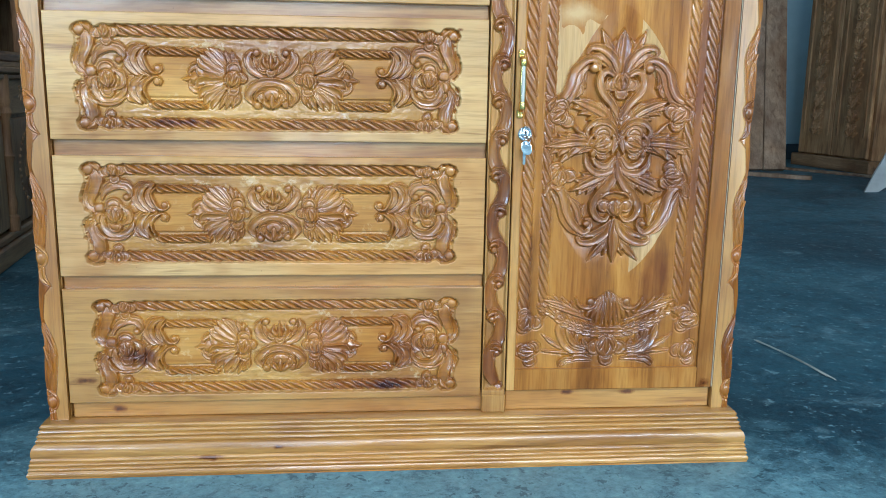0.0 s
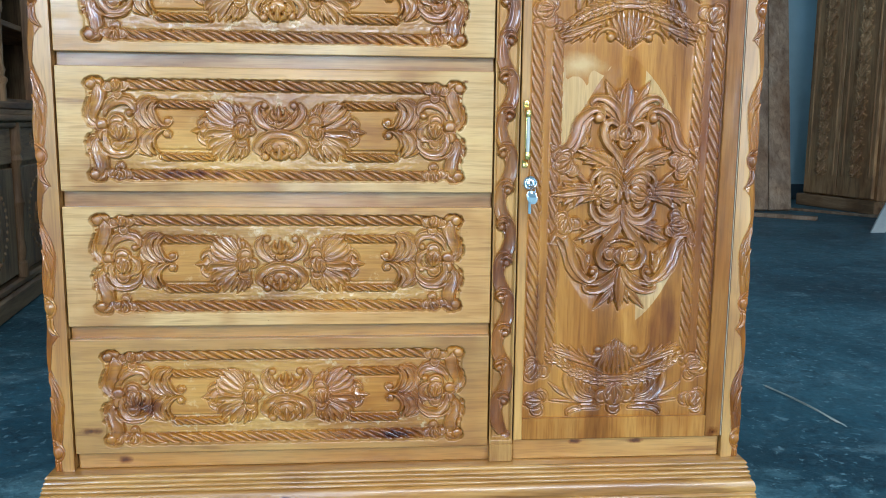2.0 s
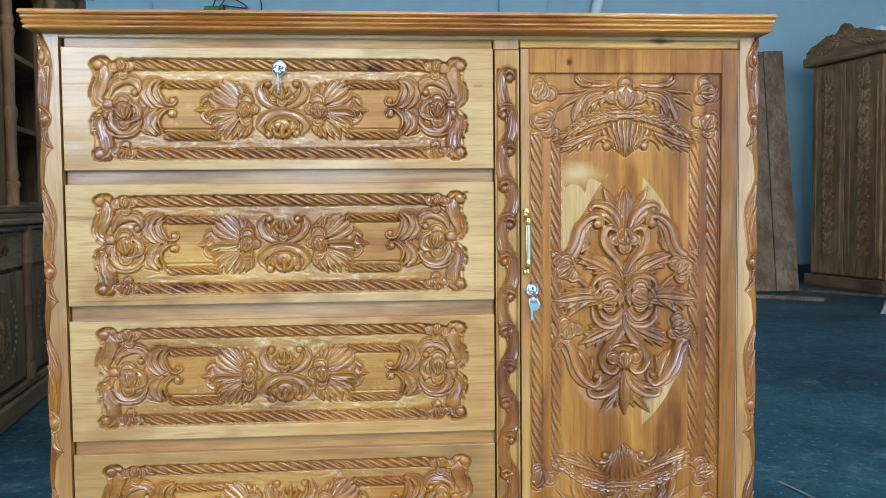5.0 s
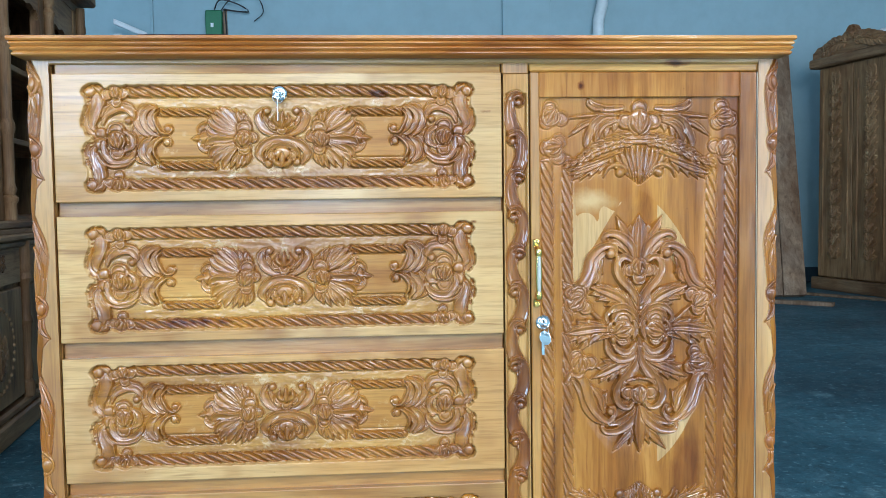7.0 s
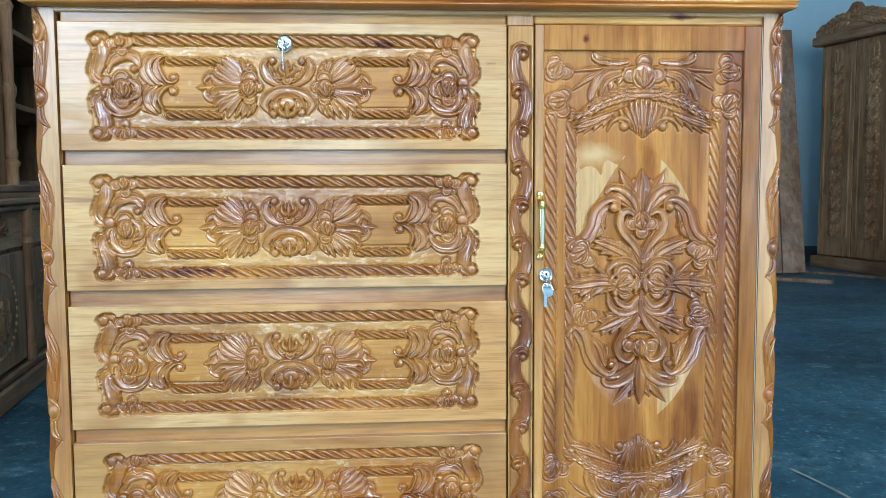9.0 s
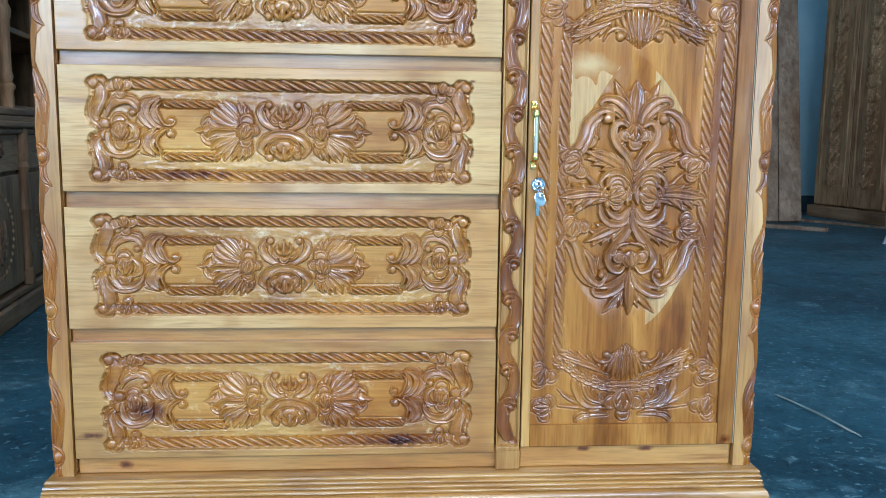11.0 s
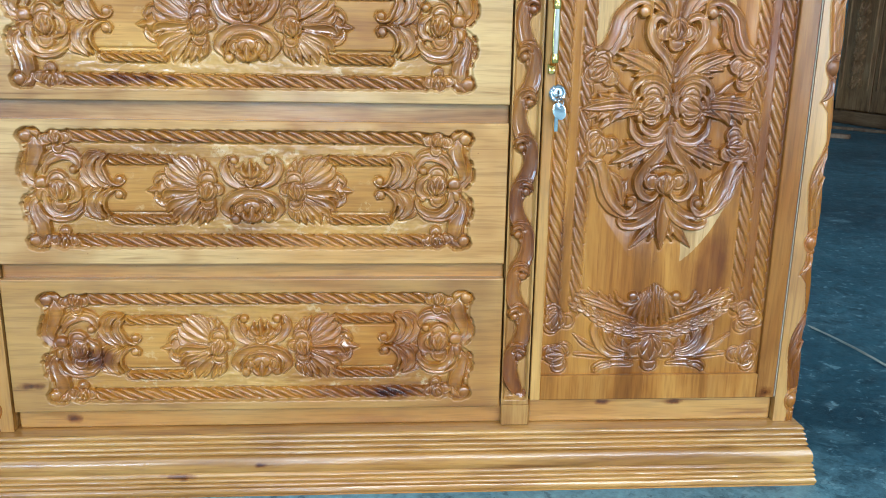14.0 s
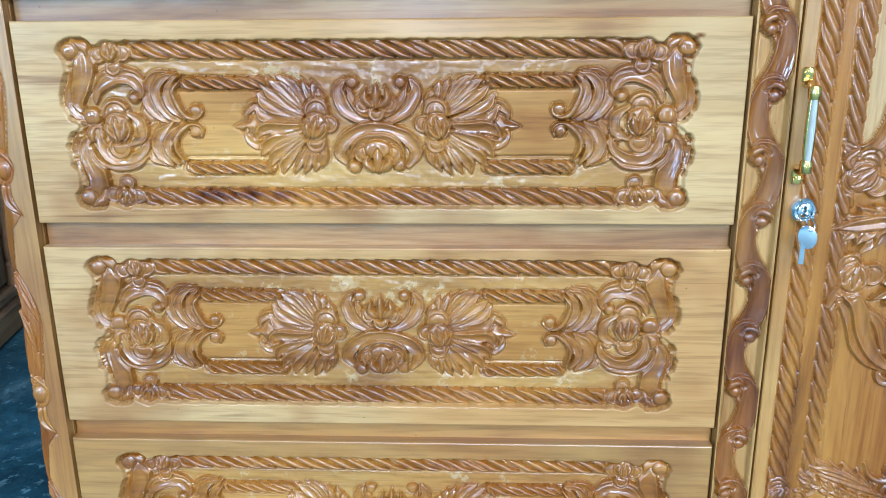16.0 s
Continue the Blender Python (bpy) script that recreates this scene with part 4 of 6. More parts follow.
def drawer_leaf():
    """Two curled leaves that spring from the end piece, each of lapping ribs that end in a curl."""
    s = Motif()
    cut(s, [(-195, 49), (-211, 47), (-221, 35), (-220, 21), (-209, 7), (-197, 3)], (5, 11, 13, 13, 11, 4), (2, 3, 3.5, 3.5, 3, 1), "gouge")
    cut(s, [(-193, 48), (-205, 44), (-212, 33), (-209, 20), (-199, 7), (-189, 3)], (4, 9, 11, 11, 9, 4), (3, 4.5, 5, 5, 4.5, 2), "gouge")
    cut(s, [(-191, 46), (-198, 39), (-201, 30), (-198, 18), (-187, 6)], (3, 8, 10, 9, 4), (4, 6, 6.5, 6, 3), "gouge")
    cut(s, [(-189, 42), (-195, 33), (-192, 21), (-185, 9), (-176, 7), (-169, 12), (-170, 18)], (3, 5, 6, 6, 6, 5, 3), (4, 7, 7, 7, 6, 6, 4), "round")
    boss(s, *(-175, 14), 6, 5, flat=0.6)
    cut(s, [(-215, 1), (-224, -11), (-221, -28), (-207, -40)], (6, 15, 17, 15, 5), (1, 3, 3.5, 3, 1), "gouge")
    cut(s, [(-200, 1), (-212, -10), (-214, -25), (-203, -41)], (4, 12, 15, 13, 4), (3, 4.5, 5, 4.5, 2), "gouge")
    cut(s, [(-188, 1), (-200, -10), (-205, -24), (-197, -39)], (4, 9, 10, 8, 4), (3, 6, 6.5, 6, 3), "gouge")
    cut(s, [(-190, -36), (-196, -25), (-196, -14), (-187, -3), (-177, 0), (-170, -5), (-172, -12)], (3, 5, 6, 6, 6, 5, 3), (4, 7, 7, 7, 6, 6, 4), "round")
    boss(s, *(-177, -7), 6, 5, flat=0.6)
    return s


def inner_field():
    """The smooth raised ground between the curled leaves and the shell."""
    s = Motif()
    cut(s, [(-200, 1), (-155, 1), (-104, 1)], (66, 66, 66), 0.4, "flat", -6.5, 24)
    return s


def shell_ribs():
    """The hollowed petals of a shell, lapping one another in a fan above and below its hinge; and which way each laps."""
    up = ([(-66, 12), (-77, 30), (-87, 41), (-95, 46)], [(-68, 10), (-82, 25), (-96, 38), (-103, 43)], [(-69, 8), (-86, 18), (-102, 30), (-109, 37)],
          [(-70, 5), (-89, 10), (-107, 20), (-114, 30)], [(-68, 2), (-88, 2), (-108, 7), (-117, 18)])
    down = ([(-68, -13), (-79, -23), (-89, -35), (-93, -47)], [(-69, -9), (-85, -17), (-99, -28), (-106, -40)],
            [(-70, -5), (-88, -11), (-106, -19), (-114, -31)], [(-68, -1), (-88, -3), (-109, -4), (-119, -13)])
    out = []
    for row, big in ((up, 1.0), (down, 1.12)):
        for k, p in enumerate(row):
            s = Motif()
            cut(s, p, (3, 7 * big, 10 * big, 12 * big, 11 * big, 3), (4.5, 5.2 + 0.25 * k, 5.8 + 0.25 * k, 5.4 + 0.25 * k, 4, 1.5), "coops" if row is up else "scoop", -6, 22)
            out.append(s)
    return out


def shell_leaves():
    """The small pointed leaves between the shell and the crescents, and the pointed tip behind the shell."""
    out = []
    for p in ([(-63, 14), (-72, 33), (-81, 46)], [(-59, 16), (-65, 33), (-71, 45)], [(-55, 17), (-58, 31), (-62, 42)], [(-50, 15), (-52, 25), (-55, 34)],
              [(-66, -19), (-75, -35), (-83, -49)], [(-61, -22), (-67, -38), (-73, -50)], [(-56, -24), (-59, -37), (-63, -47)], [(-51, -22), (-53, -33), (-56, -42)]):
        s = Motif()
        cut(s, p, (4, 8.5, 10, 7.5, 1), (4, 5, 5, 4, 0.5), "leaf")
        out.append(("pointed_leaf", s))
    s = Motif()
    cut(s, [(-100, -2), (-118, -2), (-139, -2)], (20, 25, 22, 13, 1), (4, 4.4, 4, 3, 1), "ridge")
    for k in (-1, 1):
        cut(s, [(-104, k * 16), (-118, k * 19), (-127, k * 11), (-126, k * 4)], (10, 11, 9, 2), (2, 3.4, 3.2, 1), "gouge")
    out.append(("trefoil_tip", s))
    return out


def shell_rose():
    s = Motif()
    dish(s, 2, 15, 12.5, 5)
    dish(s, 14, 2, 9, 4.4)
    dish(s, 1, -16, 10.5, 4.8)
    split_bud(s, 0, -1, 13, -14, 7.4)
    return s


def crescents():
    """Two hollowed crescents back to back, each with an inner band that ends in small curls."""
    up, low = Motif(), Motif()
    cut(up, [(-30, 43), (-36, 33), (-29, 17), (-14, 7), (0, 4), (14, 7), (30, 17), (39, 32), (34, 43)], (5, 14, 17, 14, 11, 14, 17, 14, 5), (1, 3.5, 4.5, 4.5, 4, 4.5, 4.5, 3.5, 1), "gouge")
    cut(up, [(-26, 40), (-23, 26), (-13, 14), (0, 11), (13, 14), (26, 26), (29, 39)], (4, 8, 10, 10, 10, 8, 4), (4, 5, 5, 5, 5, 5, 4), "scoop")
    boss(up, *(-22, 41), 6, 4.2, flat=0.6)
    boss(up, *(24, 41), 6, 4.2, flat=0.6)
    cut(low, [(-27, -40), (-36, -27), (-29, -14), (-14, -5), (1, -3), (16, -6), (31, -13), (39, -26), (31, -41)], (5, 13, 15, 14, 13, 14, 15, 13, 5), (1, 3.5, 4.5, 4.5, 4.5, 4.5, 4.5, 3.5, 1), "gouge")
    cut(low, [(-26, -36), (-21, -22), (-11, -14), (1, -12), (13, -14), (23, -22), (26, -35)], (4, 8, 9, 9, 9, 8, 4), (4, 5, 5, 5, 5, 5, 4), "coops")
    boss(low, *(-22, -41), 6.5, 4.2, flat=0.6)
    boss(low, *(22, -39), 6.5, 4.2, flat=0.6)
    return up, low


def crescent_flowers():
    """The flowers that fill the crescents: rounded petals about a pointed bud."""
    up, low = Motif(), Motif()
    for u, v in ((-12, 20), (12, 20), (0, 12)):
        dish(up, u, v, 8.5, 5.4)
    for q in ((-9, 37), (9, 37), (0, 41)):
        cut(up, [(0, 17), (q[0] * 1.2, q[1] - 12), q], (4, 9, 8, 1), (5, 6.6, 6.4, 4), "ridge")
    for u, v in ((-14, -28), (14, -28)):
        dish(low, u, v, 9.5, 4.6)
    boss(low, 0, -24, 13, 4.6, -8, 10, flat=0.5)
    for q in ((-10, -30), (10, -30), (0, -24)):
        cut(low, [(0, -45), (q[0] * 1.1, q[1] - 8), q], (4, 10, 9, 1), (5, 6.8, 6.4, 4), "ridge")
    return up, low


def drawer_motifs():
    """The carving of a drawer's front, in the order in which its pieces lie over one another: (name, label, motif, material, u, v, mirrored)."""
    both = lambda name, label, m, mat=None, u=0, v=0: [(name, label, m, mat or carved_x, u, v, 1), (name, label, m, mat or carved_x, -u, v, -1)]
    out = both("inner_field", "smooth raised field", inner_field(), field_x)
    cord, short = rope(472, 16, 18, 4.2, s=Motif(), steep=1.25), rope(82, 12, 14, 4.2, s=Motif(), steep=1.25)
    for v in (71.6, -72.5):
        out.append(("rope_moulding", "carved twisted rope", cord, carved_x, -236, v, 1))
    for v in (40.3, -42.5):
        for u in (-187, 106):
            out.append(("rope_moulding", "carved twisted rope", short, carved_x, u, v, 1))
    for nm, one in shell_leaves():
        out += both(nm, "", one)
    for rib in shell_ribs():
        out += both("shell_rib", "", rib)
    for nm, label, made in (("crescent_scroll", "carved crescent scroll", crescents()), ("carved_flower", "carved flower", crescent_flowers())):
        for one in made:
            out.append((nm, label, one, carved_x, 0, 0, 1))
    out += both("carved_rose", "carved rose", shell_rose(), None, -60, -1)
    out += both("curled_leaf", "pair of carved curled leaves", drawer_leaf())
    for nm, one in drawer_end():
        out += both(nm, "carved scroll bracket" if nm == "scroll_bracket" else "carved C-shaped scroll", one)
    out += both("carved_rose", "carved rose", drawer_end_rose())
    out += both("corner_flower", "small carved flower", corner_flower(), None, -254, 69)
    out += both("corner_flower", "small carved flower", Motif().join(corner_flower(), 1, -1), None, -254, -71)
    return out


MOTIFS = drawer_motifs()
FIELD_U, FIELD_V, SINK = 258.0, 76.5, 8.8


def field_outline():
    """How far each spot of a drawer's face lies outside the field, which follows the scroll brackets and corner flowers."""
    r = Relief(-316, 316, -91, 91, 0.9)
    for nm, label, m, mat, u, v, sx in MOTIFS:
        if nm in ("scroll_bracket", "corner_flower"):
            r.carve(nm, label, m, mat, u, v, sx)
    near = np.hypot(np.maximum(0, abs(r.gu) - FIELD_U), np.maximum(0, abs(r.gv) - FIELD_V))
    foot = np.stack([r.gu[r.owner > 0], r.gv[r.owner > 0]], 1)[::5]
    for j, i in zip(*np.nonzero((abs(r.gu) > FIELD_U - 30) & (near > 0))):
        near[j, i] = min(near[j, i], math.sqrt(((foot - (r.gu[j, i], r.gv[j, i])) ** 2).sum(1).min()))
    # the ground behind the brackets belongs to the field
    for j in range(near.shape[0]):
        for e in (1, -1):
            foot = (r.gu * e)[j][r.owner[j] > 0]
            if len(foot) and abs(r.gv[j, 0]) < FIELD_V:
                near[j][(r.gu[j] * e > 0) & (r.gu[j] * e < foot.max())] = 0
    return near


OUTSIDE = field_outline()


def drawer_relief(seed):
    """One drawer's carved face: the field sunk with a sloping hand-cut rim, its ground left uneven, and the pieces standing in it."""
    r = Relief(-316, 316, -91, 91, 0.9, seed)
    rough = np.zeros_like(r.h)
    for j in range(0, r.h.shape[0]):
        for i in range(0, r.h.shape[1]):
            x, z = r.gu[j, i], r.gv[j, i]
            if OUTSIDE[j, i] < 9:
                rough[j, i] = noise.noise(Vector((x * 0.05, z * 0.15, seed))) + 0.6 * noise.noise(Vector((x * 0.16, z * 0.22, seed + 5)))
    t = np.clip((4.4 + 0.3 * rough - OUTSIDE) / 3.4, 0, 1)
    r.h = -SINK * (0.25 * t + 0.75 * t * t * (3 - 2 * t)) + 0.7 * t * rough
    for nm, label, m, mat, u, v, sx in MOTIFS:
        loose = nm not in ("rope_moulding", "inner_field")
        r.carve(nm, label, m, mat, u + r.rng.uniform(-0.9, 0.9) * loose, v + r.rng.uniform(-0.8, 0.8), sx, 1,
                r.rng.uniform(-1.2, 1.2) if nm in ("carved_rose", "corner_flower", "carved_flower") else 0.0, groove=3.2 if nm in ("shell_rib", "pointed_leaf", "rope_moulding") else 2.6 if nm in ("scroll_bracket", "corner_flower") else 3.6)
    return r


def drawer_board(sheet, sunk, du, dv, mat, w=0.6945, h=0.1975, thick=0.024):
    """The drawer's front board: the bare part of its carved face, a plain border round that, rounded edges and sides."""
    r, a, b = 0.0015, w / 2, h / 2
    rings = [(-a, a, -b, b, thick), (-a, a, -b, b, r), (-a + r * 0.4, a - r * 0.4, -b + r * 0.4, b - r * 0.4, r * 0.35), (-a + r, a - r, -b + r, b - r, 0.0),
             (-0.316 + du, 0.316 + du, -0.091 + dv, 0.091 + dv, 0.0)]
    bm = bmesh.new()
    bm.from_mesh(sheet)
    for f in bm.faces:
        f.smooth = True
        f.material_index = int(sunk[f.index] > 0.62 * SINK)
    loops = [[bm.verts.new((x, y, z)) for x, z in ((x0, z0), (x1, z0), (x1, z1), (x0, z1))] for x0, x1, z0, z1, y in rings]
    for p, q in zip(loops, loops[1:]):
        for k in range(4):
            bm.faces.new((p[k], p[(k + 1) % 4], q[(k + 1) % 4], q[k]))
    bm.faces.new(loops[0][::-1])
    me = bpy.data.meshes.new("drawer_board")
    bm.to_mesh(me)
    bm.free()
    me.materials.append(mat)
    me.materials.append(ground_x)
    return me


def lock(parent, x, y, z, keys):
    """A chromed cam lock: bevelled collar, dark groove, plug and keyway."""
    body = turned([(0.0118, -0.008), (0.0120, 0.0), (0.0118, 0.0025), (0.0100, 0.0042), (0.0082, 0.0038), (0.0078, 0.0020), (0.0070, 0.0020), (0.0066, 0.0044), (0.0055, 0.0050), (0.0006, 0.0050)], 30)
    s = Shape()
    s.v, s.f = [(a, -c, b) for a, b, c in body.v], body.f
    lk = part("lock", s, chrome, parent, "chromed cam lock", (x, y, z))
    part("keyway", box(-0.0010, 0.0010, -0.0056, -0.0045, -0.0045, 0.0045, 0), dark_slot, parent, "", (x, y, z))
    return lk


def key(parent, x, y, z, drop=0.046, edge_on=False):
    """A key in the lock: its bow hangs below on the ring."""
    s = Shape()
    box(-0.0022, 0.0022, -0.022, -0.003, -0.0012, 0.0012, 0.0005, s)
    if edge_on:
        box(-0.0012, 0.0012, -0.030, -0.012, -drop, -0.002, 0.0008, s)
        tube([(-0.006, -0.012, -0.002), (-0.009, -0.014, -0.010), (0, -0.016, -0.017), (0.009, -0.014, -0.010), (0.006, -0.012, -0.002)], 0.0009, 6, s)
    else:
        bow = turned([(0.0085, -0.0009), (0.0100, -0.0006), (0.0100, 0.0006), (0.0085, 0.0009)], 20)
        s.add([(a * 0.9 - b * 0.2, -0.016 - c, b * 1.15 - drop * 0.52) for a, b, c in bow.v], bow.f)
        box(-0.006, -0.001, -0.0168, -0.0152, -drop - 0.008, -drop * 0.68, 0.0004, s)
        tube([(0.003, -0.006, -0.002), (0.006, -0.014, -0.008), (0.003, -0.018, -0.015), (-0.001, -0.014, -0.010), (0.002, -0.006, -0.003)], 0.0009, 6, s)
    return part("key", s, chrome, parent, "small steel key on its ring", (x, y, z))


DRAWERS = ((-0.131, 0.8775, 0.8770), (-0.133, 0.6580, 0.6575), (-0.134, 0.4355, 0.4400), (-0.129, 0.2165, 0.2130))
drawers = []
for k, (uc, zc, carve_z) in enumerate(DRAWERS):
    du, dv = uc + 0.131, carve_z - zc
    d = None
    for piece, me, sunk in drawer_relief(k + 1).pieces(du * 1000, dv * 1000):
        if piece is None:
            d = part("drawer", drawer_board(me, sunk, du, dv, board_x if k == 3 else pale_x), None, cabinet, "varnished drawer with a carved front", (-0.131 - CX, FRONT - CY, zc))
            drawers.append(d)
        else:
            part(piece[0], me, None, d, piece[1])
lk = lock(drawers[0], -0.001, -0.004, 0.067, True)
key(drawers[0], -0.001, -0.006, 0.067, 0.046, True)

# ---- posts
cab("post_foot", box(0.2190, 0.2605, FRONT - 0.003, FRONT + 0.030, 0.0888, 0.1212, 0.0015), post_z)


def vine(length):
    """A climbing ribbon that curls left and right by turns."""
    s, k, v = Motif(), 0, length / 2
    while v > -length / 2 + 20:
        e = -1 if k % 2 else 1
        p = [(e * 7, v - 11), (e * 11, v - 3), (e * 4, v + 5), (-e * 8, v), (-e * 12, v - 20), (-e * 8, v - 42), (e * 3, v - 62), (e * 10, v - 80), (e * 12, v - 100), (e * 6, v - 122)]
        p = [(a * 0.86, max(b, -length / 2 + 0.1 * i)) for i, (a, b) in enumerate(p)]
        cut(s, p, (8, 12, 17, 21, 23, 24, 23, 21, 17, 10), (5, 10, 11, 9, 8, 8, 8, 7, 6, 2), "gouge", -0.8, 34)
        boss(s, e * 5, v - 8, 6.5, 9.5, -0.8)
        cut(s, [(e * 13, v - 8), (e * 11, v - 1), (e * 3, v + 3), (-e * 4, v - 1)], (3, 7, 7, 3), (6, 11, 11, 8), "round", -0.8)
        k, v = k + 1, v - 61
    return s


MID_U0, MID_U1, MID_V0, MID_V1 = 219.0, 259.0, 121.5, 973.0
post = cab("middle_post", box(0.2190, 0.2590, FRONT + 0.014, FRONT + 0.030, 0.1215, 0.9730, 0.0015), post_z, "post with a carved climbing vine")
stem = Relief(MID_U0 - 239, MID_U1 - 239, MID_V0 - 536, MID_V1 - 536, 0.9, 21)
stem.h -= 7.0 * np.clip((17.5 - abs(stem.gu)) / 2.5, 0, 1) * np.clip((408 - abs(stem.gv)) / 4, 0, 1)
stem.sunk, stem.scale = -7.5, 0.85
stem.carve("vine_carving", "carved climbing vine ribbon", vine(800), vine_z)
for piece, me, sunk in stem.pieces():
    if piece is None:
        me.materials.append(post_z)
        part("post_face", me, None, post, "", (0.239 - CX, FRONT - 0.001 - CY, 0.536))
    else:
        part(piece[0], me, None, post, piece[1], (0.239 - CX, FRONT - 0.001 - CY, 0.536))
for x0, x1 in ((0.2190, 0.2202), (0.2578, 0.2590)):
    cab("post_edge", box(x0, x1, FRONT - 0.0008, FRONT + 0.0138, 0.1216, 0.9729, 0.0002), post_z, "", post)


def edge_spray():
    """The long curling leaf, and the bud with its thorned leaf above it, along a post's outer edge: u outwards from the post's inner side, v up from the bud."""
    s, top = Motif(), Motif()
    cut(s, [(36, -116), (29, -142), (26, -175), (29, -210), (35, -246)], (6, 12, 13, 12, 5), (1, 2.6, 3, 2.6, 1), "gouge")
    cut(s, [(34, -110), (24, -130), (18, -158), (20, -190), (24, -220), (31, -250)], (5, 12, 14, 13, 12, 4), (2, 4.4, 4.8, 4.6, 4, 1), "gouge")
    cut(s, [(33, -112), (22, -136), (14, -164)], (4, 9, 8, 1.5), (3, 5.4, 5, 3), "leaf")
    cut(s, [(36, -150), (27, -168), (21, -196)], (4, 9, 8, 1.5), (3, 5, 4.6, 3), "leaf")
    cut(top, [(33, 8), (28, -14), (26, -32), (13, -46)], (6, 13, 13, 1.5), (3, 4.6, 5, 4), "leaf")
    cut(top, [(35, 22), (24, 16), (18, 4), (22, -10), (31, -15)], (3, 6, 7, 6, 3), (1, 4, 4.6, 4, 2), "round")
    boss(top, 27, 1, 9.5, 6, -8, 11)
    return s, top


EDGE = ((0, 20), (-16, 22), (-34, 18), (-45, 13), (-60, 24), (-82, 27), (-100, 29), (-123, 20), (-155, 11), (-185, 17), (-210, 15), (-232, 17), (-247, 20))


def corner_post(x_in, e):
    """A corner post: a plain core, and a face whose outer edge is carved; e is the way to the outside."""
    core = cab("corner_post", box(min(x_in, x_in + e * 0.034), max(x_in, x_in + e * 0.034), FRONT + 0.011, FRONT + 0.034, 0.0885, 0.9968, 0.002), board_z, "pale corner post with carved outer edge")
    lo, hi = (0, 37) if e > 0 else (-37, 0)
    r = Relief(lo, hi, 88.5 - 530, 996.8 - 530, 0.9, 31)
    r.sunk = -5.0
    u, v = abs(r.gu), r.gv
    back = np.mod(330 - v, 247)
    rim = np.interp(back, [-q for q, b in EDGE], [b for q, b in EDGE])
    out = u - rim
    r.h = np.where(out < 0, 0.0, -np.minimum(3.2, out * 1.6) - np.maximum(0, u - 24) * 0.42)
    leaf, bud_leaf = edge_spray()
    for k in range(-1, 4):
        r.carve("edge_leaf", "carved curling leaf", leaf, edge_z, 0, 330 - 247 * k, e, 1, groove=1.6)
        r.carve("edge_bud", "carved bud with a thorned leaf", bud_leaf, edge_z, 0, 330 - 247 * k, e, 1, groove=1.6)
    top_bud = Motif()
    boss(top_bud, 26, 0, 9.5, 6, -8, 12)
    cut(top_bud, [(34, 22), (23, 16), (17, 3), (22, -11), (31, -16)], (3, 6, 7, 6, 3), (1, 4, 4.6, 4, 2), "round")
    r.carve("edge_bud", "carved bud", top_bud, edge_z, 0, 430, e, 1, groove=1.6)
    r.gu = r.gu - e * np.clip((u - 26) / 11, 0, 1) * (1.6 + 1.6 * np.sin(back / 247 * 4 * math.pi + 0.6))
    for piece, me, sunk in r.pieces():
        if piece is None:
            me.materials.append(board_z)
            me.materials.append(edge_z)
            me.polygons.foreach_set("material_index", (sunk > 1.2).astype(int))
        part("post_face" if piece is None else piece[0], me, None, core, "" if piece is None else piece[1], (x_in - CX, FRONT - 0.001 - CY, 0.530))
    cab("post_edge", box(min(x_in, x_in + e * 0.0012), max(x_in, x_in + e * 0.0012), FRONT - 0.0008, FRONT + 0.0108, 0.0886, 0.9967, 0.0002), board_z, "", core)


corner_post(-0.4812, -1)
corner_post(0.6362, 1)


cab("edge_strip", box(0.6343, 0.6356, FRONT + 0.0005, FRONT + 0.020, 0.128, 0.976, 0.0003), pale_putty, "pale putty line beside the door")

# ---- door
DX0, DX1, DZ0, DZ1 = 0.2620, 0.6335, 0.1270, 0.9765
PX0, PX1, PZ0, PZ1 = 0.2765, 0.6055, 0.1655, 0.9365
DU, DV = 0.441, 0.536


door = thing("door", "", "")
door.parent = cabinet
tagged(door, "varnished cabinet door with carved panel")
for nm, x0, x1, z0, z1, mat in (("stile", DX0, PX0, DZ0, DZ1, board_z), ("stile", PX1, DX1, DZ0, DZ1, dark_z), ("door_rail", PX0, PX1, PZ1, DZ1, stave_z), ("door_rail", PX0, PX1, DZ0, PZ0, stave_z)):
    part(nm, box(x0, x1, FRONT, FRONT + 0.022, z0, z1, 0.0012).moved(-CX, -CY, 0), mat, door)
panel = Relief((PX0 - DU) * 1000, (PX1 - DU) * 1000, (PZ0 - DV) * 1000, (PZ1 - DV) * 1000, 1.0, 11)
panel.sunk, panel.bulge = -6.8, 0.7
# the panel lies sunk, with a hollow cut about the middle ornament
slope = np.zeros(panel.h.shape)
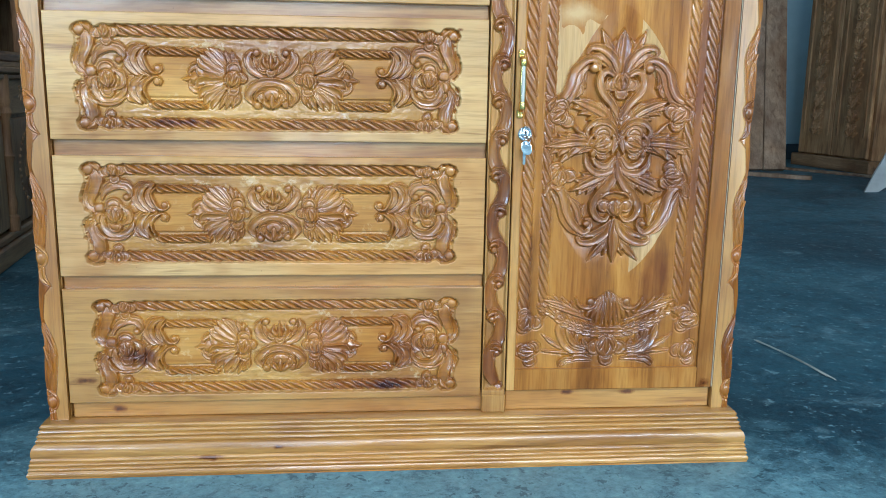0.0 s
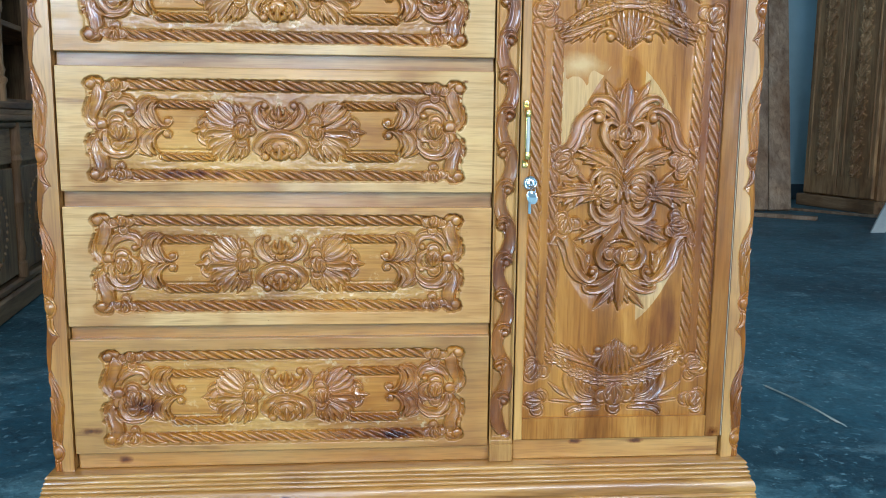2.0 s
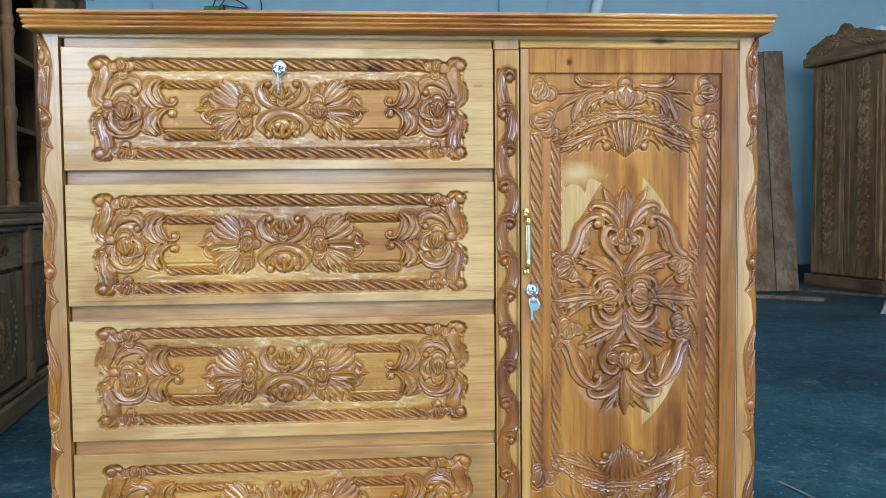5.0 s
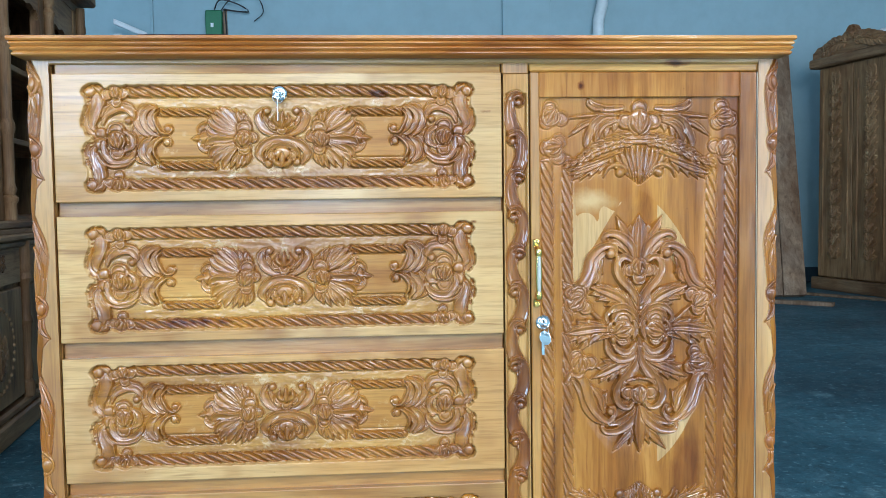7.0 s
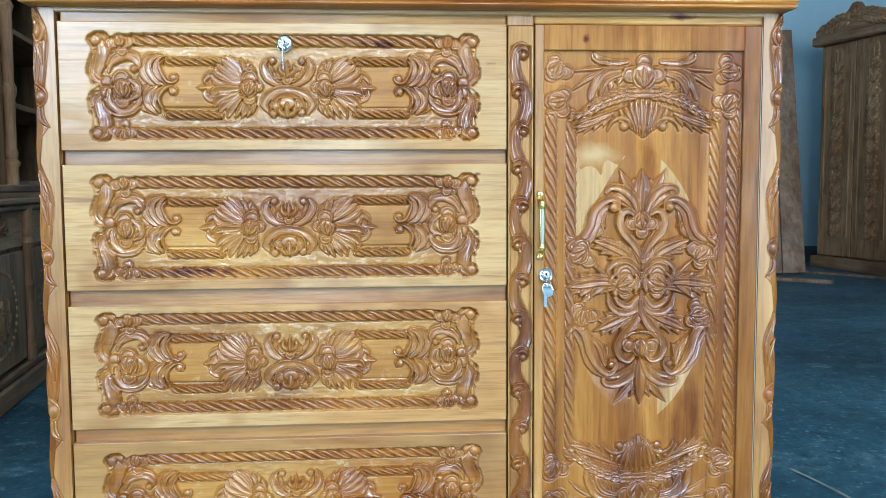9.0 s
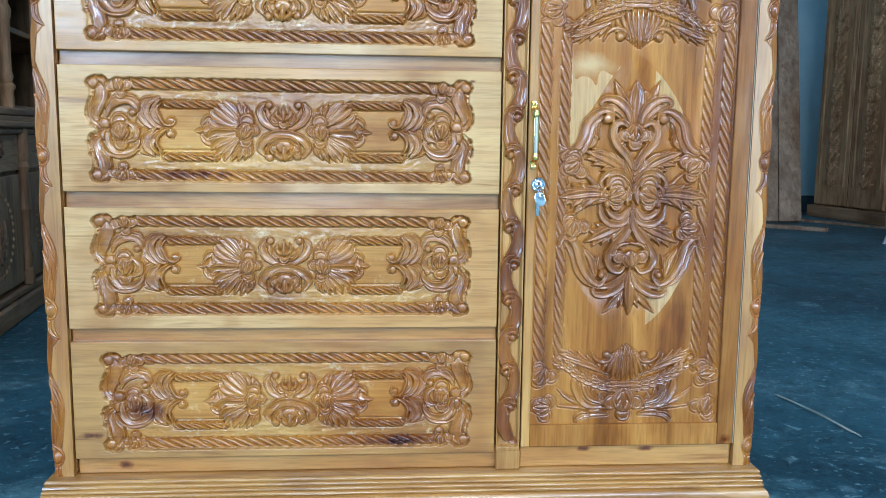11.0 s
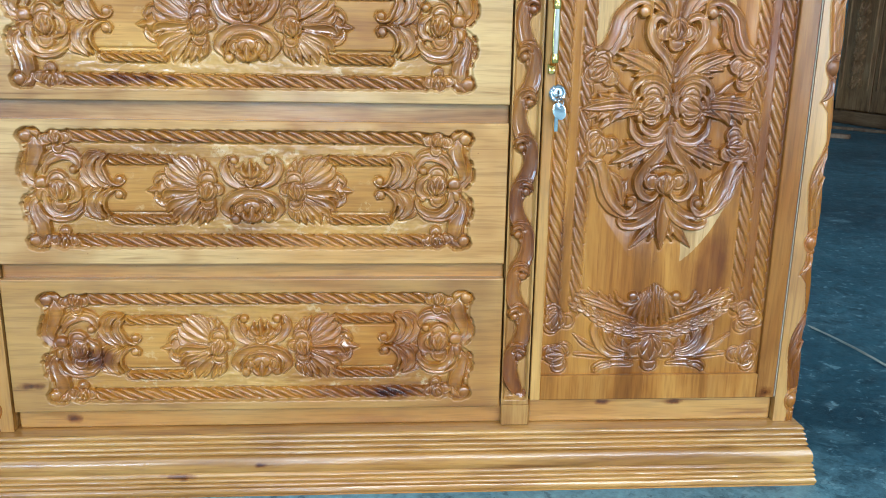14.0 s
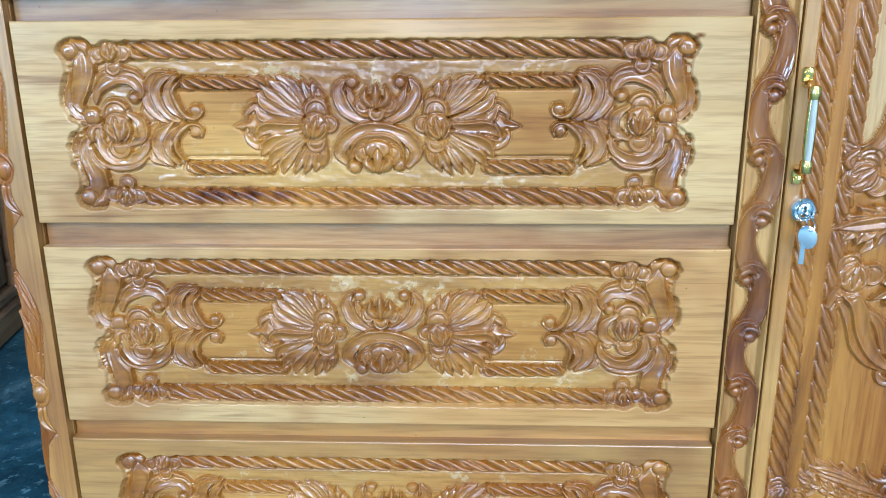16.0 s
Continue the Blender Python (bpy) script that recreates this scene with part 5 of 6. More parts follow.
for j in range(panel.h.shape[0]):
    for i in range(panel.h.shape[1]):
        x, z = panel.gu[j, i], panel.gv[j, i]
        q = (abs(x / 126) ** 1.5 + abs(z / (250 if z > 0 else 222)) ** 1.5) ** (1 / 1.5)
        t = min(1, max(0, (1.0 - q + 0.02 * noise.noise(Vector((x * 0.014, z * 0.014, 2.0)))) / 0.22)) * min(1, max(0, (z + 222) / 75))
        rag = noise.noise(Vector((x * 0.05, z * 0.03, 4.0)))
        # pale faces: right-hand slopes, lightened as if lit, and an upper-left patch
        slope[j, i] = 0.04 < t < 0.95 and 30 < x < 116 and abs(z) > 95 or t < 0.03 and -110 < x < -22 + 14 * rag and 96 < z < 215 + 26 * rag
        panel.h[j, i] = -6.6 - 5.2 * (0.8 * t + 0.2 * t * t * (3 - 2 * t)) - 0.7 * t * noise.noise(Vector((x * 0.07, z * 0.07, 8.0)))


def on_door(name, motif, x, z, label, mat=None, sx=1, sz=1, groove=3.0):
    panel.carve(name, label, motif, mat or carved_z, (x - DU) * 1000, (z - DV) * 1000, sx, sz, groove=groove)


for x, w in ((0.2895, 19), (0.3225, 16), (0.5610, 16), (0.5930, 18)):
    on_door("rope_moulding", rope(575, w, 21, 2.4, -6, False, 1, Motif(), 1.25), x, 0.262, "carved upright twisted rope", groove=1.6)


def twice(draw):
    """A carving drawn once for one half and laid down on both."""
    s = Motif()
    draw(s)
    half = Motif().join(s)
    return s.join(half, -1)


def crown_plume(s):
    frond(s, [(-4, 140), (-10, 160), (-24, 182), (-38, 209)], [(-14, 196)], 15, 5)
    cut(s, [(0, 140), (-3, 167), (-4, 190), (0, 211)], (10, 15, 18, 13, 1.5), (4, 5, 5, 4, 2), "leaf", -8)
    cut(s, [(-15, 143), (-28, 154), (-44, 159)], (5, 9, 8, 3), (3, 4.5, 4, 2), "gouge", -8)
    cut(s, [(-11, 142), (-25, 160), (-41, 168), (-53, 166)], (5, 10, 11, 5), (4, 5.5, 5, 3), "gouge", -8)
    cut(s, [(-5, 136), (-15, 162), (-33, 178), (-51, 181), (-59, 174), (-54, 167)], (6, 11, 13, 12, 9, 5), (5, 6.5, 7, 6, 5, 3), "gouge", -8)


def upper_arm(s):
    cut(s, [(-63, 146), (-66, 128), (-60, 115)], (8, 12, 10, 2), (3, 4, 4, 2), "leaf", -8)
    cut(s, [(-75, 124), (-68, 112), (-76, 99)], (8, 11, 9, 2), (3, 4, 4, 2), "leaf", -8)
    cut(s, [(-56, 150), (-70, 140), (-78, 118), (-89, 96), (-106, 84), (-122, 88)], (6, 12, 13, 13, 12, 5), (4, 5, 5, 5, 5, 3), "gouge", -8)
    cut(s, [(-38, 145), (-41, 158), (-54, 162), (-70, 154), (-82, 140), (-88, 118), (-98, 101), (-114, 95), (-124, 100)], (6, 9, 11, 13, 14, 14, 13, 10, 5), (5, 6, 7, 6, 6, 6, 6, 5, 3), "gouge", -8)
    cut(s, [(-112, 96), (-122, 86), (-116, 78), (-106, 80)], (5, 7, 7, 4), (4, 5, 5, 4), "round", -8)
    boss(s, -47, 148, 8.5, 7, -8)


def heart(s):
    cut(s, [(-2, 60), (-9, 82), (-20, 100), (-26, 116)], (8, 14, 13, 5), (4, 4.6, 4.4, 3), "gouge", -8)
    cut(s, [(-2, 66), (-14, 88), (-30, 106), (-37, 122), (-35, 137), (-26, 143), (-15, 138), (-11, 128)], (5, 9, 11, 12, 12, 11, 9, 5), (5, 6, 6.5, 6.5, 6.5, 6.5, 6, 5), "gouge", -8)
    cut(s, [(-24, 112), (-27, 124), (-24, 133)], (3, 6, 3), (4, 5.4, 5), "round", -8)


def heart_flower(s):
    for u, v, r in ((-15, 121, 11.5), (15, 121, 11.5), (0, 108, 12.5)):
        dish(s, u, v, r, 4.4)
    split_bud(s, 0, 126, 14, 180, 7)


def upper_leaves(s):
    frond(s, [(-5, 50), (-30, 74), (-56, 87), (-86, 96)], [(-72, 101), (-58, 99), (-42, 93), (-82, 82), (-70, 72), (-56, 63)], 15, 5)
    cut(s, [(-3, 48), (-12, 66), (-18, 88)], (7, 12, 11, 3), (4, 5, 4.5, 3), "gouge", -8)


def side_leaves(s):
    cut(s, [(-88, 62), (-76, 52), (-64, 40), (-46, 34)], (3, 8, 9, 5), (2, 4, 4.4, 3), "round", -8)
    cut(s, [(-98, -8), (-82, 8), (-64, 14), (-46, 14)], (5, 12, 13, 6), (2, 4.4, 4.6, 3), "gouge", -8)
    frond(s, [(-42, 24), (-72, 26), (-103, 22), (-125, 18)], [(-104, 41), (-117, 31), (-116, 5), (-103, 0), (-88, 42), (-84, -2)], 16, 5.2)


def ring_scrolls(s):
    cut(s, [(0, 26), (-8, 48), (-24, 61), (-43, 59), (-55, 46), (-50, 34)], (5, 8, 10, 10, 8, 4), (5, 6, 6.4, 6, 5, 3), "gouge", -8)
    cut(s, [(-3, 28), (-13, 45), (-28, 53), (-42, 48), (-45, 36)], (5, 8, 9, 8, 4), (4.6, 5.6, 6, 5.6, 4), "gouge", -8)
    cut(s, [(-56, 6), (-51, -13), (-35, -25), (-14, -22), (-3, -7), (0, 10)], (4, 9, 11, 11, 9, 5), (3, 5.4, 6, 6, 5.6, 5), "gouge", -8)
    cut(s, [(-46, 6), (-36, -9), (-20, -13), (-7, 1)], (4, 9, 10, 5), (4, 5.4, 5.6, 5), "gouge", -8)
    cut(s, [(-52, 20), (-49, 32), (-41, 40)], (4, 8, 4), (3, 4.6, 3), "round", -8)
    cut(s, [(-9, 36), (-6, 22), (-10, 8)], (4, 9, 4), (4, 6, 4), "gouge", -8)
    boss(s, -43, 7, 6.5, 5.5, -8)


def ring_rose(s):
    dish(s, 0, 16, 15, 5)
    dish(s, 0, -15, 11, 4.4)
    split_bud(s, 0, 0, 17, -70, 7)


def lower_leaves(s):
    frond(s, [(-4, -16), (-24, -30), (-50, -42), (-80, -57)], [(-62, -24), (-74, -36), (-46, -18), (-66, -64), (-50, -62), (-34, -54)], 15, 5)


def lower_heart(s):
    cut(s, [(1, -6), (-3, -28), (-17, -50), (-31, -65), (-39, -82), (-33, -100), (-19, -106), (-9, -97)], (5, 10, 14, 15, 13, 11, 9, 5), (5, 6, 6.6, 6.6, 6.4, 6, 5.6, 4), "gouge", -8)
    cut(s, [(-24, -62), (-28, -78), (-24, -90)], (3, 7, 4), (4, 5, 4), "round", -8)
    cut(s, [(-26, -70), (-16, -61), (0, -57)], (3, 6, 7), (3, 4.4, 4.4), "round", -8)


def lower_flower(s):
    dish(s, -19, -81, 12.5, 4.4)
    dish(s, 19, -81, 12.5, 4.4)
    split_bud(s, 0, -85, 15, 0, 7)


def lower_arm(s):
    frond(s, [(-60, -112), (-64, -98), (-68, -84), (-82, -65)], [(-53, -78)], 12, 4.4)
    cut(s, [(-109, -60), (-97, -80), (-88, -104), (-73, -122), (-54, -133)], (5, 11, 13, 12, 5), (3, 5, 5, 5, 3), "gouge", -8)
    cut(s, [(-122, -62), (-116, -48), (-102, -49), (-91, -65), (-83, -92), (-70, -115), (-53, -127), (-42, -117), (-42, -105), (-50, -104)], (6, 10, 13, 14, 14, 13, 11, 9, 7, 4), (4, 6, 6.6, 6.4, 6, 6, 6, 6, 5, 4), "gouge", -8)
    boss(s, -49, -112, 6.5, 7, -8)


def lower_plume(s):
    cut(s, [(2, -108), (-11, -138), (-29, -160), (-44, -177)], (9, 14, 14, 11, 1.5), (4, 5, 5, 4, 2), "leaf", -8)
    cut(s, [(-1, -112), (-7, -145), (-17, -168)], (8, 13, 11, 1.5), (4, 5, 4.6, 2), "leaf", -8)
    cut(s, [(0, -106), (0, -144), (0, -180)], (9, 16, 18, 13, 1.5), (5, 6, 6, 5, 2), "leaf", -8)
    cut(s, [(-5, -106), (-20, -121), (-40, -131), (-56, -134)], (5, 10, 10, 4), (4, 5, 5, 3), "gouge", -8)
    cut(s, [(-3, -106), (-13, -127), (-35, -143), (-55, -145), (-62, -137), (-56, -131)], (6, 11, 13, 12, 9, 4), (5, 6, 6.4, 6, 5, 3), "gouge", -8)


panel.sunk, panel.bulge, panel.swell = -7.4, 0.9, 1.2
for nm, label, draw in (("acanthus_leaves", "carved side leaves", side_leaves), ("acanthus_leaves", "carved upper leaves", upper_leaves), ("acanthus_leaves", "carved lower leaves", lower_leaves),
                        ("leaf_plume", "carved leaf plume", crown_plume), ("leaf_plume", "carved hanging leaf plume", lower_plume), ("ring_scroll", "carved ring scrolls", ring_scrolls),
                        ("heart_scroll", "carved heart scroll", heart), ("heart_scroll", "carved inverted heart scroll", lower_heart)):
    one = Motif()
    draw(one)
    on_door(nm, one, DU, DV, label)
    on_door(nm, one, DU, DV, label, None, -1)
for draw in (upper_arm, lower_arm):
    arm = Motif()
    draw(arm)
    on_door("scroll_arm", arm, DU, DV, "carved scrolling arm")
    on_door("scroll_arm", arm, DU, DV, "carved scrolling arm", None, -1)
for draw in (heart_flower, lower_flower):
    one = Motif()
    draw(one)
    on_door("carved_rose", one, DU, DV, "carved rose")
one = Motif()
ring_rose(one)
for e in (1, -1):
    on_door("carved_rose", one, DU - e * 0.027, DV + 0.022, "carved rose", None, e)


def trefoil(turn):
    """A flower of three dished petals round a split bud."""
    s = Motif()
    for a in (90, 200, 320):
        dish(s, 14 * math.cos(radians(a + turn)), 14 * math.sin(radians(a + turn)), 12.5, 2.8)
    split_bud(s, -4 * math.cos(radians(turn)), -4 * math.sin(radians(turn)), 15.5, turn + 130, 4.2)
    return s


panel.bulge, panel.sunk = 0.65, -8.6
for u, v, a in ((-99, 70, 0), (99, 70, 180), (-95, -30, 40), (96, -30, 140)):
    on_door("carved_rose", trefoil(a), DU + u / 1000, DV + v / 1000, "carved round rose")


panel.bulge, panel.sunk, panel.swell = 0.85, -6.8, 1.08


def crest():
    """The flower, wing scrolls, garland and shell at the panel's head; laid upside down at its foot. Zero is the panel's edge."""
    def half(s):
        # shell ribs, drawn together at the lip
        for k in range(6):
            x, y = 4 + k * 9.0, -77 - k * k * 0.75
            e = 2.0 + k * 4.0
            cut(s, [(x, y), (x * 0.74 + e * 0.26, y * 0.62 - 49), (e, -138 + k * 3.0)], (4, 8, 8, 6.4, 4.8, 3), (3, 4.6, 5, 5, 4.4, 2), "round")
        cut(s, [(59, -128), (53, -115), (39, -108), (26, -112), (24, -121)], (3, 6, 7, 6, 4), (3, 4.4, 5, 5, 4), "round")
        boss(s, 32, -121, 7.5, 6)
        # wavy leaf below the garland
        frond(s, [(52, -100), (70, -108), (90, -116), (116, -124)], [(66, -122), (82, -129), (98, -133), (110, -132)], 11, 4)
        # scrolls, stem and spike beside the flower
        cut(s, [(28, -17), (53, -19), (71, -14), (82, -4)], (7, 11, 11, 5), (3, 4.6, 4.6, 3), "gouge")
        cut(s, [(60, -18), (72, -20), (84, -12), (84, -3)], (3, 6, 6, 3), (2, 3.4, 3.4, 2), "round")
        cut(s, [(19, -27), (51, -28), (79, -29), (113, -32)], (6, 8, 8, 5), (3, 4, 4, 3), "ridge")
        cut(s, [(68, -33), (95, -46), (117, -63)], (6, 10, 8, 1.5), (3, 4, 4, 2), "leaf")
        cut(s, [(40, -29), (67, -37), (82, -57), (87, -75), (79, -86)], (6, 13, 15, 12, 5), (4, 5.6, 6, 5.4, 3), "gouge")
        frond(s, [(34, -36), (58, -45), (69, -62), (72, -82)], [(52, -66), (60, -78), (42, -56)], 11, 4.6)
        # garland: long lapping leaves on a cord
        line_ = [(2, -66), (33, -70), (70, -83), (98, -101), (124, -112)]
        q = curve(line_, 40)
        for row, (off, size) in enumerate(((-9, 9.0), (9, 9.0), (0, 9.5))):
            for k in range(2, 37, 4):
                k = min(38, k + row)
                d = q[k + 1] - q[k - 1]
                d /= np.linalg.norm(d)
                n = np.array([-d[1], d[0]])
                taper = 1 - 0.55 * (k / 40) ** 2
                b, t = q[k] + n * off * 0.45 * taper, q[k] + d * 22 * taper + n * off * taper
                cut(s, [tuple(b), tuple((b + t) / 2 + n * off * 0.15), tuple(t)], (3, size * taper, size * taper * 0.9, 1.5), (3.4, 4.8, 4.6, 2.4), "leaf")
        cut(s, [(26, -86), (68, -101), (118, -119)], (3, 6, 5, 2), (3, 4.6, 4.4, 2), "ridge")
        dish(s, 22, -38, 14, 4.4)
    s = twice(half)
    for k in (-11, 0, 11):
        cut(s, [(-24, -66 + k * 0.6), (0, -63 + k * 0.7), (24, -66 + k * 0.6)], (3, 9, 9, 3), (3.6, 4.6, 3.6), "leaf")
    dish(s, 0, -17, 13.5, 4.4)
    split_bud(s, 0, -41, 20, 0, 6.4)
    return s


crest_s = crest()
on_door("carved_crest", crest_s, DU, PZ1, "carved garland with shell and leaves")
on_door("carved_crest", crest_s, DU - 0.002, PZ0, "carved garland with shell and leaves", None, 1, -1)
panel.bulge, panel.sunk = 0.6, -7.4
for x, z, a in ((-141, 400.5 - 29, 20), (-138, 400.5 - 82, -30), (139, 400.5 - 30, 140), (139, 400.5 - 84, 200), (-143, -370.5 + 86, 30), (-141, -370.5 + 28, -40), (139, -370.5 + 88, 150), (140, -370.5 + 27, 210)):
    on_door("carved_flower", trefoil(a), DU + x / 1000, DV + z / 1000, "carved three-petalled flower")
for piece, me, sunk in panel.pieces():
    at_panel = (DU - CX, FRONT - CY, DV)
    if piece is None:
        me.materials.append(warm_z)
        me.materials.append(pale_lit_z)      # puts light into the right slopes' colour; also the paler upper-left patch
        bare = np.nonzero((panel.owner[:-1, :-1] == 0).ravel())[0]
        me.polygons.foreach_set("material_index", slope[:-1, :-1].ravel()[bare].astype(int))
        part("panel", me, None, door, "sunk door panel with a hollow round its ornament", at_panel)
    else:
        part(piece[0], me, None, door, piece[1], at_panel)


def pull():
    """A bow handle: brass feet and tips with an enamelled grip."""
    grip, feet = Shape(), []
    for e in (-1, 1):
        metal = Shape()
        feet.append(metal)
        box(-0.0050, 0.0050, -0.003, 0.0005, e * 0.041, e * 0.055, 0.0012, metal)
        boss_ = turned([(0.0045, 0.0), (0.0042, 0.001), (0.0015, 0.0016)], 14)
        metal.add([(a, -0.003 - c, b + e * 0.0505) for a, b, c in boss_.v], boss_.f)
        tube([(0, 0.0, e * 0.040), (0, -0.012, e * 0.0405), (0, -0.021, e * 0.036)], 0.0046, 10, metal)
        t = turned([(0.0052, -0.006), (0.0060, -0.003), (0.0060, 0.004), (0.0050, 0.006)], 16)
        metal.add([(a, b - 0.0215, c + e * 0.034) for a, b, c in t.v], t.f)
    t = turned([(0.0042, -0.032), (0.0052, -0.020), (0.0057, 0.0), (0.0052, 0.020), (0.0042, 0.032)], 18)
    grip.add([(a * 0.58, b * 0.72 - 0.0236, c * 0.96) for a, b, c in t.v], t.f)
    bow = Shape()
    bow.add([(a * 0.98, b * 0.62 - 0.0216, c) for a, b, c in t.v], t.f)
    return feet, grip, bow


feet, grip, bow = pull()
handle = part("handle", grip, ivory, door, "ivory enamelled bow handle", (0.2700 - CX, FRONT - 0.001 - CY, 0.6560))
part("handle_bow", bow, brass, handle, "polished brass bow")
for foot in feet:
    part("handle_foot", foot, brass, door, "polished brass handle foot", (0.2700 - CX, FRONT - 0.001 - CY, 0.6560))
lock(door, 0.2795 - CX, FRONT - 0.004 - CY, 0.5760, True)
key(door, 0.2795 - CX, FRONT - 0.006 - CY, 0.5745, 0.040)


# ---------------------------------------------------------------- things round the cabinet
def leaning_plank(x0, x1, y0, z_top, y_top, thick, dx):
    """A sawn plank that leans on the wall, its foot on the floor."""
    s = Shape()
    lean = math.atan2(y_top - y0, z_top)
    length = math.hypot(y_top - y0, z_top)
    box(0, x1 - x0, 0, thick, 0, length, 0.003, s)
    s.v = [(x + dx * z / length, y * math.cos(lean) + z * math.sin(lean), z * math.cos(lean) - y * math.sin(lean) + thick * math.sin(lean)) for x, y, z in s.v]
    ob = part("plank", s, plank_z, None, "", (x0, y0, 0))
    return tagged(ob, "brown sawn plank leaning against the blue wall", "plank", "planks against the wall")


leaning_plank(3.130, 3.312, 6.37, 2.067, 7.44, 0.04, 0.362)
leaning_plank(2.935, 3.128, 6.38, 2.06, 7.44, 0.04, 0.36)


def almirah():
    """A tall dark wardrobe: plinth, two carved doors, carved crown."""
    w, h, d = 0.82, 1.86, 0.52
    t = thing("wardrobe", "tall dark unvarnished wardrobe with carved doors and crest", "wardrobe", (3.70, 6.98, 0), -78)
    # its own x runs along the front, -y faces the room
    part("carcass", box(0.0, w, 0.03, d, 0.10, h, 0.004), wardrobe_z, t)
    part("plinth", box(-0.03, w + 0.03, -0.02, d, 0.0, 0.10, 0.006), wardrobe_x, t)
    part("cornice", box(-0.05, w + 0.05, -0.05, d, h, h + 0.075, 0.012), wardrobe_x, t)
    for x0 in (0.03, w / 2 + 0.005):
        x1 = x0 + w / 2 - 0.035
        dr = part("door", box(x0, x1, 0.0, 0.029, 0.115, h - 0.015, 0.003), wardrobe_z, t, "dark carved wardrobe door")
        u = (x0 + x1) / 2
        for xx in (x0 + 0.045, x1 - 0.045):
            part("beading", rope(1450, 15, 26, 7, -2, False).moved(xx, 0, 0.27), wardrobe_z, dr)
        s = Shape()
        rng = random.Random(9)
        for k in range(13):
            v = -700 + k * 112
            for e in (-1, 1):
                acanthus(s, [(e * 6, v), (e * 32, v + 36), (e * 62, v + 44 + rng.uniform(-8, 8))], 44, 3, 17, -2, lean=38)
                volute(s, e * 44, v + 80, 24, 60 if e > 0 else 120, e, 12, -2)
            bud(s, 0, v + 52, 36, 16, -2, petals=4, turn=k * 37)
        acanthus(s, [(0, 700), (0, 770), (0, 830)], 60, 4, 12, -2)
        part("panel_carving", s.moved(u, 0.0, 0.98), wardrobe_z, dr, "dense carved foliage")
    s = Shape()
    # crown board with a stepped, leafy outline
    n = 60
    v, f = [], []
    for k in range(n + 1):
        q = -1 + 2 * k / n
        z = 0.045 + 0.115 * (1 - abs(q)) ** 0.8 + 0.02 * abs(math.sin(q * 13)) + (0.05 * (1 - (q / 0.13) ** 2) if abs(q) < 0.13 else 0)
        x = w / 2 + q * (w / 2 + 0.02)
        v += [(x, -0.03, h + 0.075), (x, -0.03, h + 0.075 + z), (x, 0.02, h + 0.075 + z), (x, 0.02, h + 0.075)]
    for k in range(n):
        a, b = 4 * k, 4 * k + 4
        f += [(a, b, b + 1, a + 1), (a + 1, b + 1, b + 2, a + 2), (a + 2, b + 2, b + 3, a + 3)]
    f += [(0, 1, 2, 3), (4 * n + 3, 4 * n + 2, 4 * n + 1, 4 * n)]
    s.add(v, f)
    c = Shape()
    bud(c, 0, 150, 46, 26, -2, petals=5)
    for e in (-1, 1):
        acanthus(c, [(e * 30, 80), (e * 140, 90), (e * 260, 55), (e * 380, 32)], 70, 6, 18, -2)
        cut(c, [(e * 45, 130), (e * 110, 115), (e * 160, 80)], (24, 32, 8), (14, 18, 4), "gouge", -2)
    s.join(c.moved(w / 2, -0.03, h + 0.075))
    part("crest", s, old_x, t, "carved crest")
    return t


almirah()


